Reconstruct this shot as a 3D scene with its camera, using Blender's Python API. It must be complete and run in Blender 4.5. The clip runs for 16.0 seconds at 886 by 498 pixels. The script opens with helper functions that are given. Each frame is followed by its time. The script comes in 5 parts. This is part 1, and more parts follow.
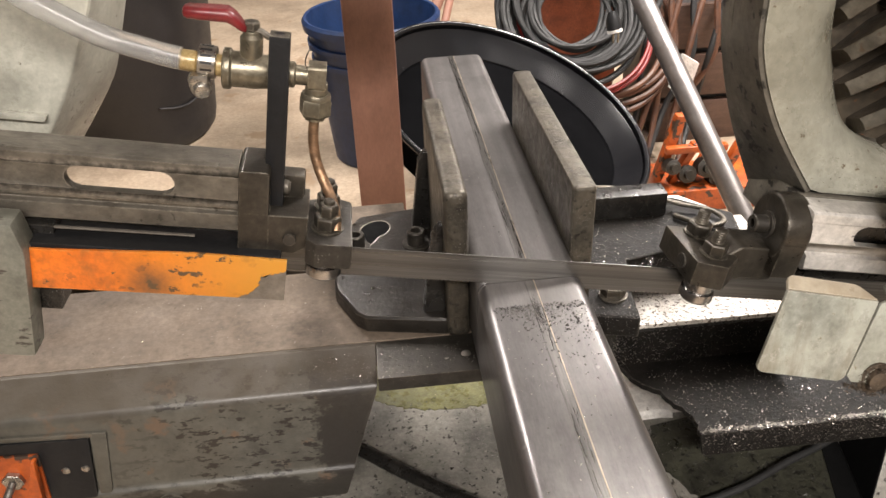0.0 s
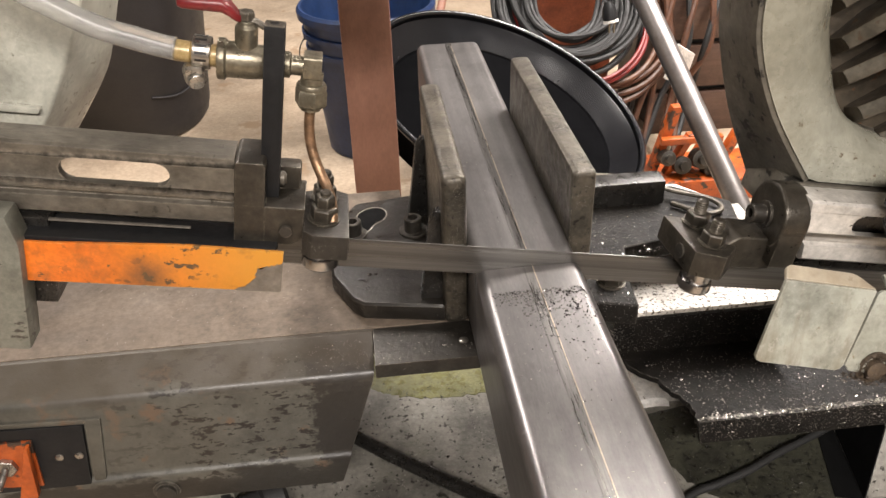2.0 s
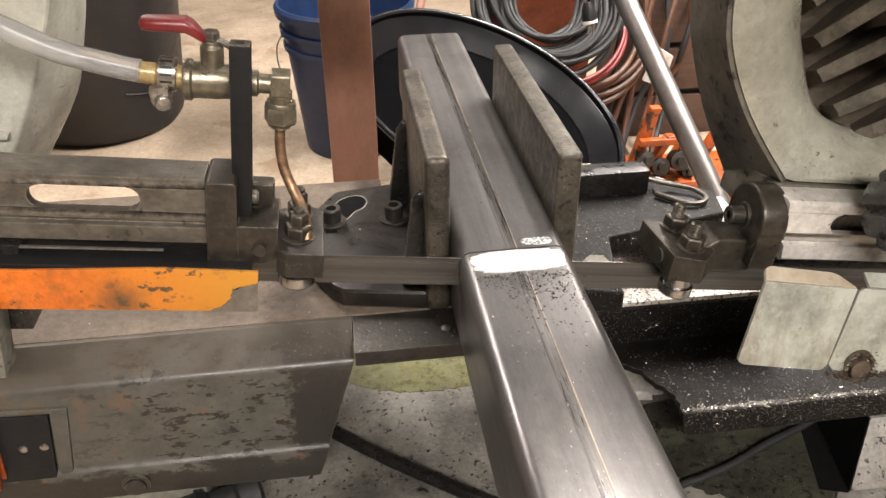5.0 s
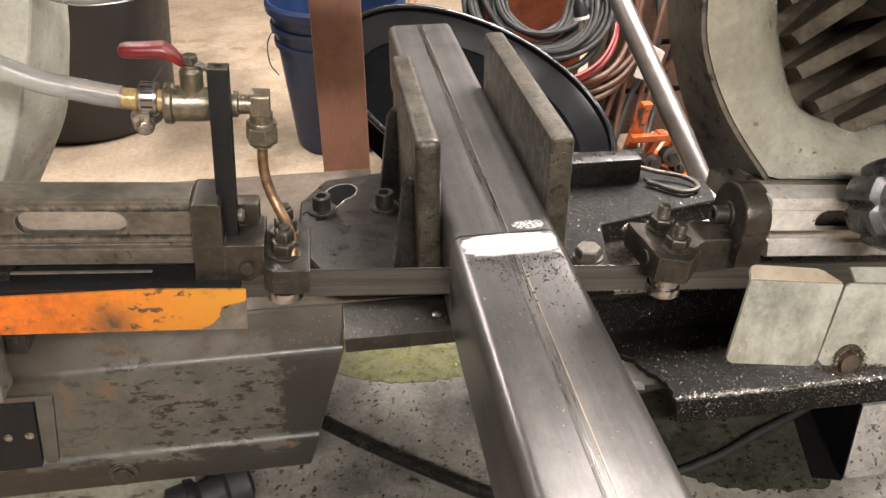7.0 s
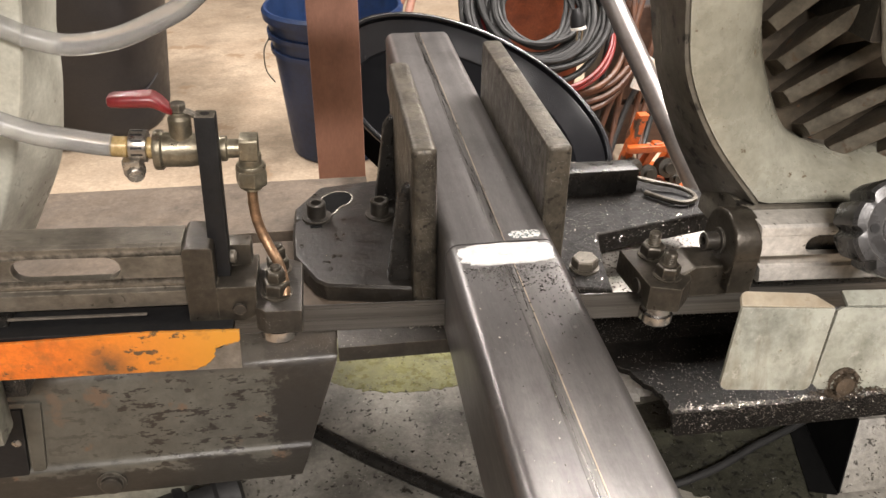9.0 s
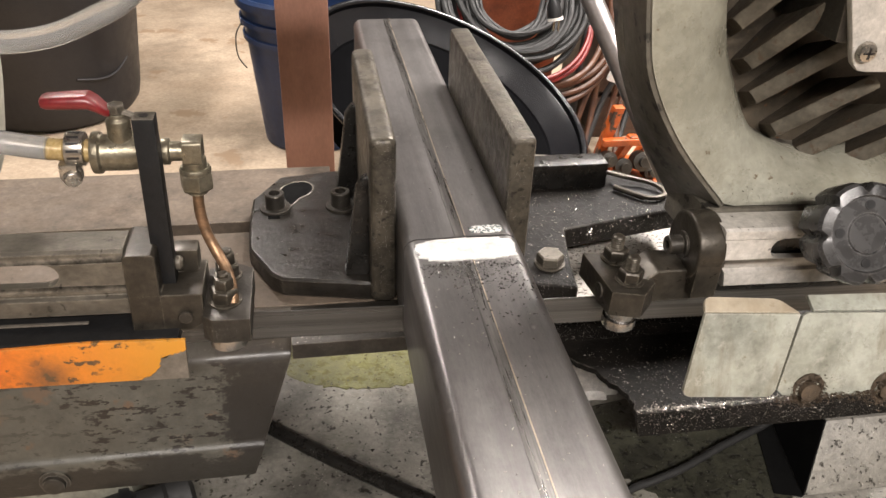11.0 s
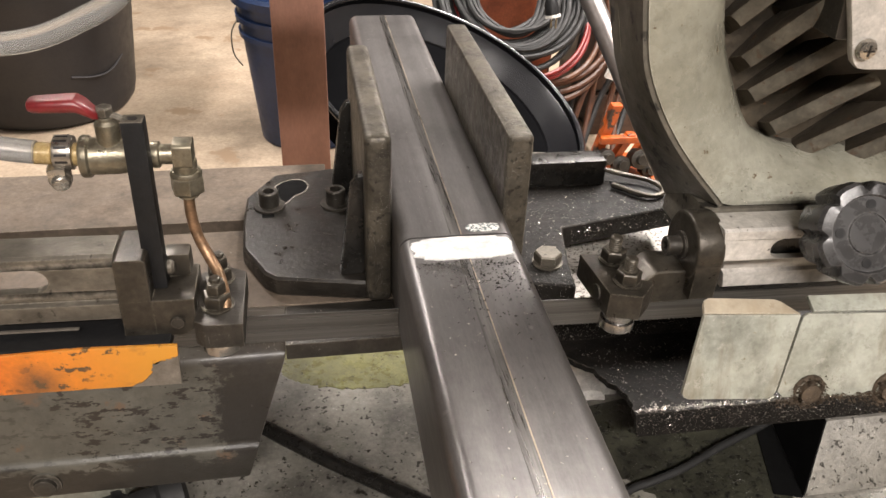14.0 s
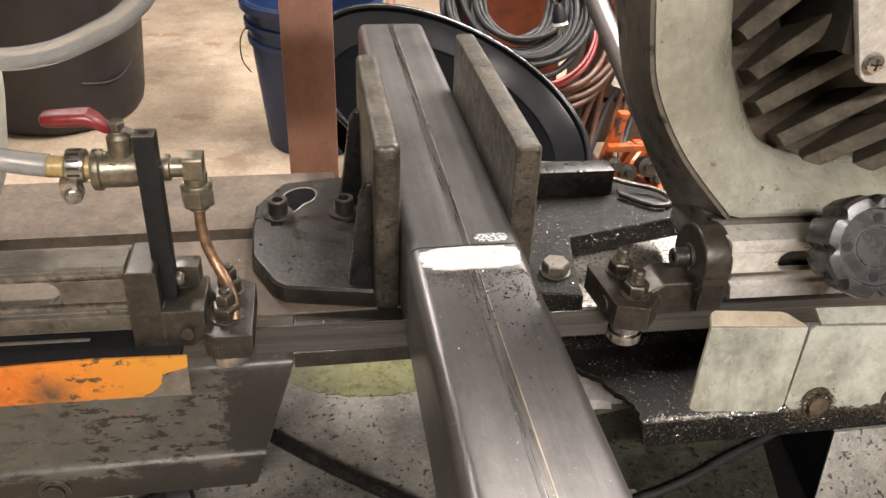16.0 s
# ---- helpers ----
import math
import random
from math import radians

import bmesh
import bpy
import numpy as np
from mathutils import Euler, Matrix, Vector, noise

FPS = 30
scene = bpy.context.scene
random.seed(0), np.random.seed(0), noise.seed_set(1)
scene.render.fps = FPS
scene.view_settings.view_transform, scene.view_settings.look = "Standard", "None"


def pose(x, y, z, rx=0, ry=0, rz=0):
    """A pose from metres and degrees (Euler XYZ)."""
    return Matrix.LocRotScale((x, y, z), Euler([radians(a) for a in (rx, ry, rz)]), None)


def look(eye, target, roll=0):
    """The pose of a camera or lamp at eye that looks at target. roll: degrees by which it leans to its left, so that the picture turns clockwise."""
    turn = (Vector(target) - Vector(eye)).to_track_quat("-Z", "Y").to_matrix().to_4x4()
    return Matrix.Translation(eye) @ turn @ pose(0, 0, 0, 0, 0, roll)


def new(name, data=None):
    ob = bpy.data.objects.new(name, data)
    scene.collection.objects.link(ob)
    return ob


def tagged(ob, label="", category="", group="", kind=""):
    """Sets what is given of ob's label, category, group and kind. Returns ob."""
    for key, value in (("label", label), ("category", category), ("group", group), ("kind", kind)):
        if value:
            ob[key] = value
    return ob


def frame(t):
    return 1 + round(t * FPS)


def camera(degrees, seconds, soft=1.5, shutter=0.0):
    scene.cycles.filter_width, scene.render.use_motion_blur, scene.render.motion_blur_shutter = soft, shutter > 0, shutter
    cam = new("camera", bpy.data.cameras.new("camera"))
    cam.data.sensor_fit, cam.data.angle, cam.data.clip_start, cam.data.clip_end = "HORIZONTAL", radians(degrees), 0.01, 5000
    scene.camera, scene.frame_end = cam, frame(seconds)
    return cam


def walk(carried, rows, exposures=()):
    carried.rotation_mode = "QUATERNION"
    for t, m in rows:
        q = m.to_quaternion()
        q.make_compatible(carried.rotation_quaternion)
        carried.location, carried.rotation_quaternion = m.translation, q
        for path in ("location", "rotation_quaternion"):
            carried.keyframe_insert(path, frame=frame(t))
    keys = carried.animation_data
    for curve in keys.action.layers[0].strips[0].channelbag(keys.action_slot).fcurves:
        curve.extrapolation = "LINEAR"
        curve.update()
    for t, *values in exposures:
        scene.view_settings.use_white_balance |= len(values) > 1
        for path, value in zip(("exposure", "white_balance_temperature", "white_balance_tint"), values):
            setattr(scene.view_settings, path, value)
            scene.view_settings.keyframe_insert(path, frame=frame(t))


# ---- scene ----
cam = camera(58.0, 16.0, soft=1.5)
PIVOT = (0.5880, 0.0, 0.6524)
DRAWN = (0.5880, 0.0, 0.6604)
# path begin
PATH = [
    (0, (-0.129, -0.595, 1.172), (0.013, 1.089, 0.101), -2.4),
    (0.5, (-0.13, -0.593, 1.17), (0.018, 1.095, 0.108), -2.2),
    (1, (-0.131, -0.594, 1.161), (0.024, 1.077, 0.073), -2.1),
    (1.5, (-0.133, -0.593, 1.162), (0.02, 1.079, 0.074), -1.9),
    (2, (-0.134, -0.593, 1.163), (0.024, 1.079, 0.077), -1.9),
    (2.5, (-0.138, -0.591, 1.16), (0.029, 1.081, 0.076), -1.6),
    (3, (-0.141, -0.591, 1.159), (0.032, 1.085, 0.081), -1.1),
    (3.5, (-0.145, -0.588, 1.156), (0.027, 1.085, 0.073), -1.0),
    (6, (-0.138, -0.587, 1.121), (0.107, 1.089, 0.058), -0.3),
    (6.5, (-0.138, -0.589, 1.119), (0.101, 1.084, 0.049), -0.5),
    (7, (-0.14, -0.59, 1.116), (0.1, 1.085, 0.05), -0.2),
    (7.5, (-0.138, -0.587, 1.115), (0.111, 1.09, 0.054), 0.2),
    (8, (-0.14, -0.587, 1.113), (0.11, 1.091, 0.055), 0.3),
    (8.5, (-0.139, -0.586, 1.114), (0.113, 1.099, 0.067), 0.3),
    (9, (-0.14, -0.584, 1.112), (0.115, 1.101, 0.065), 0.6),
    (9.5, (-0.131, -0.574, 1.104), (0.143, 1.095, 0.036), 1.5),
    (12, (-0.118, -0.558, 1.1), (0.197, 1.105, 0.034), 2.4),
    (12.5, (-0.117, -0.554, 1.097), (0.203, 1.108, 0.031), 2.6),
    (13, (-0.114, -0.554, 1.098), (0.206, 1.101, 0.022), 2.4),
    (13.5, (-0.121, -0.554, 1.097), (0.193, 1.099, 0.015), 2.5),
    (14, (-0.116, -0.554, 1.097), (0.195, 1.106, 0.027), 2.3),
    (14.5, (-0.12, -0.556, 1.098), (0.184, 1.109, 0.031), 2.2),
    (15, (-0.12, -0.555, 1.098), (0.179, 1.111, 0.033), 2.1),
    (15.5, (-0.119, -0.554, 1.1), (0.179, 1.116, 0.041), 2.3),
    (16, (-0.118, -0.554, 1.101), (0.179, 1.117, 0.042), 2.3),
]
SWING = [
    (0.0, -0.28),
    (0.5, -0.03),
    (1.0, -0.02),
    (1.5, 0.16),
    (2.0, 0.25),
    (2.5, 0.46),
    (3.0, 0.58),
    (3.5, 0.99),
    (6.0, 4.15),
    (6.5, 4.65),
    (7.0, 5.30),
    (7.5, 5.86),
    (8.0, 6.49),
    (8.5, 7.05),
    (9.0, 7.57),
    (9.5, 8.00),
    (12.0, 8.55),
    (12.5, 8.63),
    (13.0, 8.68),
    (13.5, 8.76),
    (14.0, 8.79),
    (14.5, 8.85),
    (15.0, 8.90),
    (15.5, 8.95),
    (16.0, 9.00),
]
# path end
walk(cam, [(t, look(eye, target, roll)) for t, eye, target, roll in PATH])

# ---- world, lights, exposure ----
world = bpy.data.worlds.new("world")
scene.world = world
world.use_nodes = True
world.node_tree.nodes["Background"].inputs[0].default_value = (0.9, 0.85, 0.75, 1)
world.node_tree.nodes["Background"].inputs[1].default_value = 0.02
scene.view_settings.exposure = 0.09


def ceiling_lamp(x, y, z, sx, sy, watts, colour):
    data = bpy.data.lights.new("lamp", "AREA")
    data.shape, data.size, data.size_y, data.energy, data.color = "RECTANGLE", sx, sy, watts, colour
    ob = new("lamp", data)
    ob.matrix_world = pose(x, y, z)
    return ob


WARM = (1.0, 0.925, 0.875)
ceiling_lamp(1.65, 1.6, 2.63, 0.25, 2.2, 280, WARM)
ceiling_lamp(0.66, 1.05, 2.63, 0.16, 1.3, 42, WARM)
ceiling_lamp(-1.1, 1.9, 2.63, 0.25, 1.2, 95, WARM)
ceiling_lamp(0.25, -2.4, 2.63, 2.2, 0.3, 228, WARM)


# ---- materials ----
def ramp(nt, fac, stops):
    n = nt.nodes.new("ShaderNodeValToRGB")
    e = n.color_ramp.elements
    while len(e) < len(stops):
        e.new(0.5)
    for k, (p, c) in zip(e, stops):
        k.position, k.color = p, (*c, 1) if len(c) == 3 else c
    nt.links.new(fac, n.inputs[0])
    return n.outputs[0]


def tex(nt, co, scale, detail=6, rough=0.6, stretch=(1, 1, 1), shift=0.0):
    m = nt.nodes.new("ShaderNodeMapping")
    m.inputs["Scale"].default_value = stretch
    m.inputs["Location"].default_value = (shift, shift * 1.7, shift * 0.6)
    nt.links.new(co, m.inputs[0])
    n = nt.nodes.new("ShaderNodeTexNoise")
    n.inputs["Scale"].default_value, n.inputs["Detail"].default_value, n.inputs["Roughness"].default_value = scale, detail, rough
    nt.links.new(m.outputs[0], n.inputs[0])
    return n.outputs[0]


def mix(nt, fac, a, b, mode="MIX"):
    n = nt.nodes.new("ShaderNodeMix")
    n.data_type, n.blend_type = "RGBA", mode
    for s, v in ((n.inputs[0], fac), (n.inputs[6], a), (n.inputs[7], b)):
        if isinstance(v, (int, float)):
            s.default_value = v
        elif isinstance(v, tuple):
            s.default_value = (*v, 1)
        else:
            nt.links.new(v, s)
    return n.outputs[2]


def material(name, base, dark, rough=0.5, metal=0.0, scale=18, stretch=(1, 1, 1), grain=160, bump=0.15, spots=None, spot_at=0.62,
             spot_scale=40, spot_stretch=(1, 1, 1), rough_var=0.15, grit=None, edge=None, extra=None, coat=0.0, grime=0.5, grime_scale=30, grainy=0.45):
    """base and dark mottled by noise, fine grain, optional spots (chips in paint, stains), grit (bright swarf specks)."""
    m = bpy.data.materials.new(name)
    m.use_nodes = True
    nt = m.node_tree
    b = nt.nodes["Principled BSDF"]
    co = nt.nodes.new("ShaderNodeTexCoord").outputs["Object"]
    big = tex(nt, co, scale, 7, 0.65, stretch)
    fine = tex(nt, co, grain, 4, 0.7, stretch, 3.1)
    col = mix(nt, ramp(nt, big, [(0.32, (0, 0, 0)), (0.68, (1, 1, 1))]), dark, base)
    col = mix(nt, grainy, col, ramp(nt, fine, [(0.3, (0.4, 0.4, 0.4)), (0.7, (1.3, 1.3, 1.3))]), "MULTIPLY")
    if grime:
        g1 = ramp(nt, tex(nt, co, grime_scale, 9, 0.72, (1, 1, 1), 15.0), [(0.46, (0, 0, 0)), (0.62, (grime,) * 3)])
        g2 = ramp(nt, tex(nt, co, grime_scale * 0.27, 6, 0.6, (1, 1, 1), 18.0), [(0.35, (0.25, 0.25, 0.25)), (0.65, (1, 1, 1))])
        col = mix(nt, mix(nt, 1.0, g1, g2, "MULTIPLY"), col, tuple(c * 0.22 for c in dark))
    rr = ramp(nt, tex(nt, co, scale * 2.3, 6, 0.7, stretch, 7.7), [(0.3, (rough - rough_var,) * 3), (0.7, (min(1, rough + rough_var),) * 3)])
    height = fine
    if spots:
        sp = tex(nt, co, spot_scale, 8, 0.62, spot_stretch, 11.3)
        mask = ramp(nt, sp, [(spot_at, (0, 0, 0)), (spot_at + 0.025, (1, 1, 1))])
        col = mix(nt, mask, col, spots)
        height = mix(nt, mask, fine, (0.1, 0.1, 0.1))
    if extra:
        col = extra(nt, co, col)
    if edge:
        bv = nt.nodes.new("ShaderNodeBevel")
        bv.samples = 4
        bv.inputs[0].default_value = 0.0022
        gn = nt.nodes.new("ShaderNodeNewGeometry")
        dt = nt.nodes.new("ShaderNodeVectorMath")
        dt.operation = "DOT_PRODUCT"
        nt.links.new(bv.outputs[0], dt.inputs[0])
        nt.links.new(gn.outputs["True Normal"], dt.inputs[1])
        worn = ramp(nt, dt.outputs["Value"], [(0.80, (1, 1, 1)), (0.985, (0, 0, 0))])
        rag = ramp(nt, tex(nt, co, 120, 6, 0.7, (1, 1, 1), 25.0), [(0.4, (0, 0, 0)), (0.6, (0.8, 0.8, 0.8))])
        col = mix(nt, mix(nt, 1.0, worn, rag, "MULTIPLY"), col, edge)
    if grit:
        v = nt.nodes.new("ShaderNodeTexVoronoi")
        v.inputs["Scale"].default_value = grit[0]
        nt.links.new(co, v.inputs[0])
        dots = ramp(nt, v.outputs["Distance"], [(0.0, (1, 1, 1)), (grit[1], (1, 1, 1)), (grit[1] + 0.04, (0, 0, 0))])
        gate = ramp(nt, tex(nt, co, 30, 4, 0.7, (1, 1, 1), 5.5), [(0.5, (0, 0, 0)), (0.6, (1, 1, 1))])
        gm = mix(nt, 1.0, dots, gate, "MULTIPLY")
        col = mix(nt, gm, col, (0.62, 0.6, 0.55))
        height = mix(nt, gm, height, (1.0, 1.0, 1.0))
    nt.links.new(col, b.inputs["Base Color"])
    nt.links.new(rr, b.inputs["Roughness"])
    b.inputs["Metallic"].default_value = metal
    b.inputs["Coat Weight"].default_value = coat
    b.inputs["Coat Roughness"].default_value = 0.2
    bp = nt.nodes.new("ShaderNodeBump")
    bp.inputs["Strength"].default_value, bp.inputs["Distance"].default_value = bump, 0.0015
    nt.links.new(height, bp.inputs["Height"])
    nt.links.new(bp.outputs[0], b.inputs["Normal"])
    return m


M_FLOOR = material("concrete", (0.47, 0.375, 0.275), (0.33, 0.25, 0.175), 0.55, 0, 3.0, grain=90, bump=0.2, spots=(0.27, 0.19, 0.122), spot_at=0.61, spot_scale=5, grime=0.4, grime_scale=5)
M_WALL = material("wall_paint", (0.10, 0.09, 0.076), (0.07, 0.062, 0.052), 0.7, 0, 2.0, grime=0)
def beam_grime_and_tone(nt, co, col):
    """Chips thickening towards the worn end, rust patches, an oily end, a darker top slope and a darker lower lip."""
    s_ = nt.nodes.new("ShaderNodeSeparateXYZ")
    nt.links.new(co, s_.inputs[0])

    def shifted(out, noise_scale, amount, stretch, seed, lift=0.5):
        n_ = nt.nodes.new("ShaderNodeMath")
        n_.operation = "MULTIPLY_ADD"
        nt.links.new(tex(nt, co, noise_scale, 8, 0.68, stretch, seed), n_.inputs[0])
        n_.inputs[1].default_value = amount
        nt.links.new(out, n_.inputs[2])
        off_ = nt.nodes.new("ShaderNodeMath")
        off_.inputs[1].default_value = lift
        nt.links.new(n_.outputs[0], off_.inputs[0])
        return off_.outputs[0]

    rust = ramp(nt, tex(nt, co, 26, 6, 0.6, (1, 1, 1), 31.0), [(0.60, (0, 0, 0)), (0.67, (0.8, 0.8, 0.8))])
    col = mix(nt, rust, col, (0.12, 0.066, 0.036))
    streak = ramp(nt, tex(nt, co, 14, 6, 0.65, (1.4, 1, 0.5), 51.0), [(0.45, (0, 0, 0)), (0.66, (0.55, 0.55, 0.55))])
    col = mix(nt, streak, col, (0.075, 0.07, 0.056))
    chips = ramp(nt, tex(nt, co, 105, 9, 0.64, (0.62, 1, 1.35), 21.0), [(0.562, (0, 0, 0)), (0.572, (1, 1, 1))])
    where = ramp(nt, shifted(s_.outputs[0], 18, 0.35, (1, 1, 1), 61.0), [(0.50, (0, 0, 0)), (0.66, (1, 1, 1))])
    col = mix(nt, mix(nt, 1.0, chips, where, "MULTIPLY"), col, (0.017, 0.013, 0.01))
    end = ramp(nt, shifted(s_.outputs[0], 30, 0.10, (1, 1, 1), 9.0), [(0.635, (0, 0, 0)), (0.64, (1, 1, 1))])
    col = mix(nt, end, col, (0.018, 0.015, 0.012))
    dark_slope = ramp(nt, shifted(s_.outputs[2], 22, 0.06, (0.6, 1, 1), 81.0, -0.105), [(0.550, (0, 0, 0)), (0.562, (0.8, 0.8, 0.8))])
    col = mix(nt, dark_slope, col, (0.052, 0.042, 0.031))
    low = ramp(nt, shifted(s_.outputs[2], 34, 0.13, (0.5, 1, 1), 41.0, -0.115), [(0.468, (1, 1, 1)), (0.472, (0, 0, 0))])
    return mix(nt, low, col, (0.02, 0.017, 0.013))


M_BEAM = material("chipped_machine_paint", (0.1, 0.095, 0.078), (0.052, 0.048, 0.038), 0.42, 0, 14, bump=0.25, spots=(0.06, 0.05, 0.04), spot_at=0.70, spot_scale=60, spot_stretch=(0.6, 1, 1.5), coat=0.1, extra=beam_grime_and_tone, edge=(0.2, 0.185, 0.155), grime=0.45, grime_scale=16, grainy=0.25)
M_PAINT = material("machine_paint", (0.2, 0.2, 0.165), (0.14, 0.136, 0.107), 0.45, 0, 14, bump=0.25, spots=(0.05, 0.042, 0.034), spot_at=0.60, spot_scale=60, spot_stretch=(0.6, 1, 1.5), coat=0.1, edge=(0.26, 0.24, 0.2))
M_CAST = material("cast_paint", (0.53, 0.525, 0.45), (0.3, 0.292, 0.238), 0.34, 0, 9, bump=0.25, spots=(0.09, 0.075, 0.05), spot_at=0.69, spot_scale=75, coat=0.25, edge=(0.5, 0.47, 0.4), grime=0.7, grime_scale=9, grainy=0.3)
def plate_stains(nt, co, col):
    run = ramp(nt, tex(nt, co, 24, 6, 0.65, (1.6, 1, 0.35), 33.0), [(0.49, (0, 0, 0)), (0.66, (0.68, 0.68, 0.68))])
    col = mix(nt, run, col, (0.15, 0.122, 0.078))
    rub = ramp(nt, tex(nt, co, 60, 6, 0.7, (1, 1, 1), 37.0), [(0.6, (0, 0, 0)), (0.68, (0.5, 0.5, 0.5))])
    return mix(nt, rub, col, (0.45, 0.43, 0.38))


M_PALE = material("pale_plate_paint", (0.43, 0.44, 0.385), (0.26, 0.262, 0.21), 0.34, 0, 20, bump=0.12, spots=(0.2, 0.16, 0.1), spot_at=0.67, spot_scale=60, coat=0.25, edge=(0.58, 0.55, 0.48), grime=0.5, grime_scale=17, grainy=0.2, extra=plate_stains)
M_IRON = material("dark_cast_iron", (0.06, 0.053, 0.044), (0.028, 0.025, 0.021), 0.42, 0.5, 26, bump=0.5, grit=(420, 0.07), edge=(0.24, 0.21, 0.17), grime=0.6)
M_BLACKIRON = material("oily_black_iron", (0.03, 0.028, 0.025), (0.012, 0.011, 0.010), 0.3, 0.35, 24, bump=0.6, grit=(380, 0.08), edge=(0.12, 0.11, 0.095))
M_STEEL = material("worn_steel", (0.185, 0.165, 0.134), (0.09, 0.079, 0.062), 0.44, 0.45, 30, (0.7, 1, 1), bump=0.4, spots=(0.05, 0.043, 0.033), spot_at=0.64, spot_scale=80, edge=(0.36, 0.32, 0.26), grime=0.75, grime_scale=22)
def tube_streaks(nt, co, col):
    """Long rolling streaks and pale dried drip marks."""
    long_ = ramp(nt, tex(nt, co, 26, 4, 0.6, (3.0, 0.05, 3.0), 91.0), [(0.34, (0.86, 0.86, 0.86)), (0.5, (1, 1, 1)), (0.68, (1.14, 1.13, 1.12))])
    col = mix(nt, 1.0, col, long_, "MULTIPLY")
    smear = ramp(nt, tex(nt, co, 17, 7, 0.65, (1.4, 0.6, 1), 93.0), [(0.54, (0, 0, 0)), (0.68, (0.35, 0.35, 0.35))])
    col = mix(nt, smear, col, (0.10, 0.094, 0.088))
    v = nt.nodes.new("ShaderNodeTexVoronoi")
    v.inputs["Scale"].default_value = 55
    nt.links.new(co, v.inputs[0])
    drop_ = ramp(nt, v.outputs["Distance"], [(0.07, (0.5, 0.5, 0.5)), (0.16, (0, 0, 0))])
    gate = ramp(nt, tex(nt, co, 22, 3, 0.6, (1, 1, 1), 97.0), [(0.56, (0, 0, 0)), (0.6, (1, 1, 1))])
    return mix(nt, mix(nt, 1.0, drop_, gate, "MULTIPLY"), col, (0.34, 0.325, 0.31))


M_MILL = material("mill_scale_steel", (0.226, 0.215, 0.21), (0.158, 0.15, 0.146), 0.36, 0.74, 5, (2.0, 0.4, 1), grain=330, bump=0.05, spots=(0.10, 0.095, 0.09), spot_at=0.74, spot_scale=60, grime=0.35, grime_scale=12, rough_var=0.06, grainy=0.25, extra=tube_streaks)
M_SCARF = material("scarfed_steel", (0.26, 0.25, 0.238), (0.085, 0.08, 0.076), 0.33, 0.85, 45, (4, 0.12, 1), bump=0.1, grime=0.2)
# Housing flank: grime, plus its shade put into the dark base colour.
M_SIDE = material("shaded_grimy_housing_side", (0.165, 0.15, 0.12), (0.09, 0.081, 0.064), 0.45, 0.1, 16, bump=0.35, spots=(0.018, 0.016, 0.013), spot_at=0.6, spot_scale=50, grime=0.6)
M_RIB = material("brown_grey_casting", (0.1, 0.08, 0.056), (0.045, 0.036, 0.025), 0.5, 0.1, 22, bump=0.6, spots=(0.11, 0.055, 0.025), spot_at=0.64, spot_scale=50, edge=(0.36, 0.31, 0.23), grime=0.7)
M_WELD = material("weld_seam", (0.62, 0.52, 0.4), (0.3, 0.25, 0.2), 0.35, 0.7, 20, (3, 0.3, 1), bump=0.2, grime=0.3)
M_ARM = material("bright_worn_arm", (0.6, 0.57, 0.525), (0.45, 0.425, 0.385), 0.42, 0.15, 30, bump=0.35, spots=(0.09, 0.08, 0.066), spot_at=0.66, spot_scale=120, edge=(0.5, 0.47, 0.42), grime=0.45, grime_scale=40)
M_JAW = material("jaw_iron", (0.115, 0.1, 0.076), (0.042, 0.036, 0.027), 0.47, 0.45, 34, bump=0.8, spots=(0.026, 0.022, 0.017), spot_at=0.585, spot_scale=130, grit=(700, 0.12), edge=(0.55, 0.49, 0.39), grime=0.7, grime_scale=42)
M_TABLE = material("worn_table", (0.135, 0.105, 0.079), (0.08, 0.062, 0.046), 0.72, 0.0, 9, bump=0.25, spots=(0.17, 0.098, 0.06), spot_at=0.69, spot_scale=13, grime=0.6, grime_scale=13, edge=(0.28, 0.23, 0.17))
M_TABLE.node_tree.nodes["Principled BSDF"].inputs["Specular IOR Level"].default_value = 0.25
M_BRIGHT = material("machined_steel", (0.5, 0.47, 0.42), (0.33, 0.3, 0.26), 0.3, 0.9, 40, bump=0.1)
M_CHROME = material("polished_bearing", (0.46, 0.45, 0.44), (0.36, 0.345, 0.335), 0.26, 1.0, 6, grain=20, bump=0.01, rough_var=0.05, grime=0.3, grainy=0.1)
M_BAR = material("satin_round_bar", (0.4, 0.375, 0.36), (0.28, 0.255, 0.24), 0.36, 0.9, 9, grain=40, bump=0.03, rough_var=0.06, grime=0.35, grime_scale=18, grainy=0.15)
M_CRUST = material("brown_swarf_crust", (0.115, 0.084, 0.056), (0.045, 0.032, 0.021), 0.55, 0.25, 90, bump=0.9, grime=0.5, grime_scale=80, grit=(500, 0.12))
M_BLADE = material("blade_steel", (0.17, 0.164, 0.155), (0.085, 0.081, 0.076), 0.36, 0.8, 6, (0.2, 1, 30), grain=30, bump=0.05, grime=0)
M_BRASS = material("tarnished_brass", (0.30, 0.268, 0.198), (0.16, 0.14, 0.1), 0.38, 0.75, 60, bump=0.3, grime=0.6, grime_scale=60, edge=(0.5, 0.46, 0.36))
M_COPPER = material("old_copper", (0.42, 0.25, 0.145), (0.15, 0.1, 0.058), 0.42, 0.7, 75, bump=0.4, grime=0.6, grime_scale=70, grit=(500, 0.1))
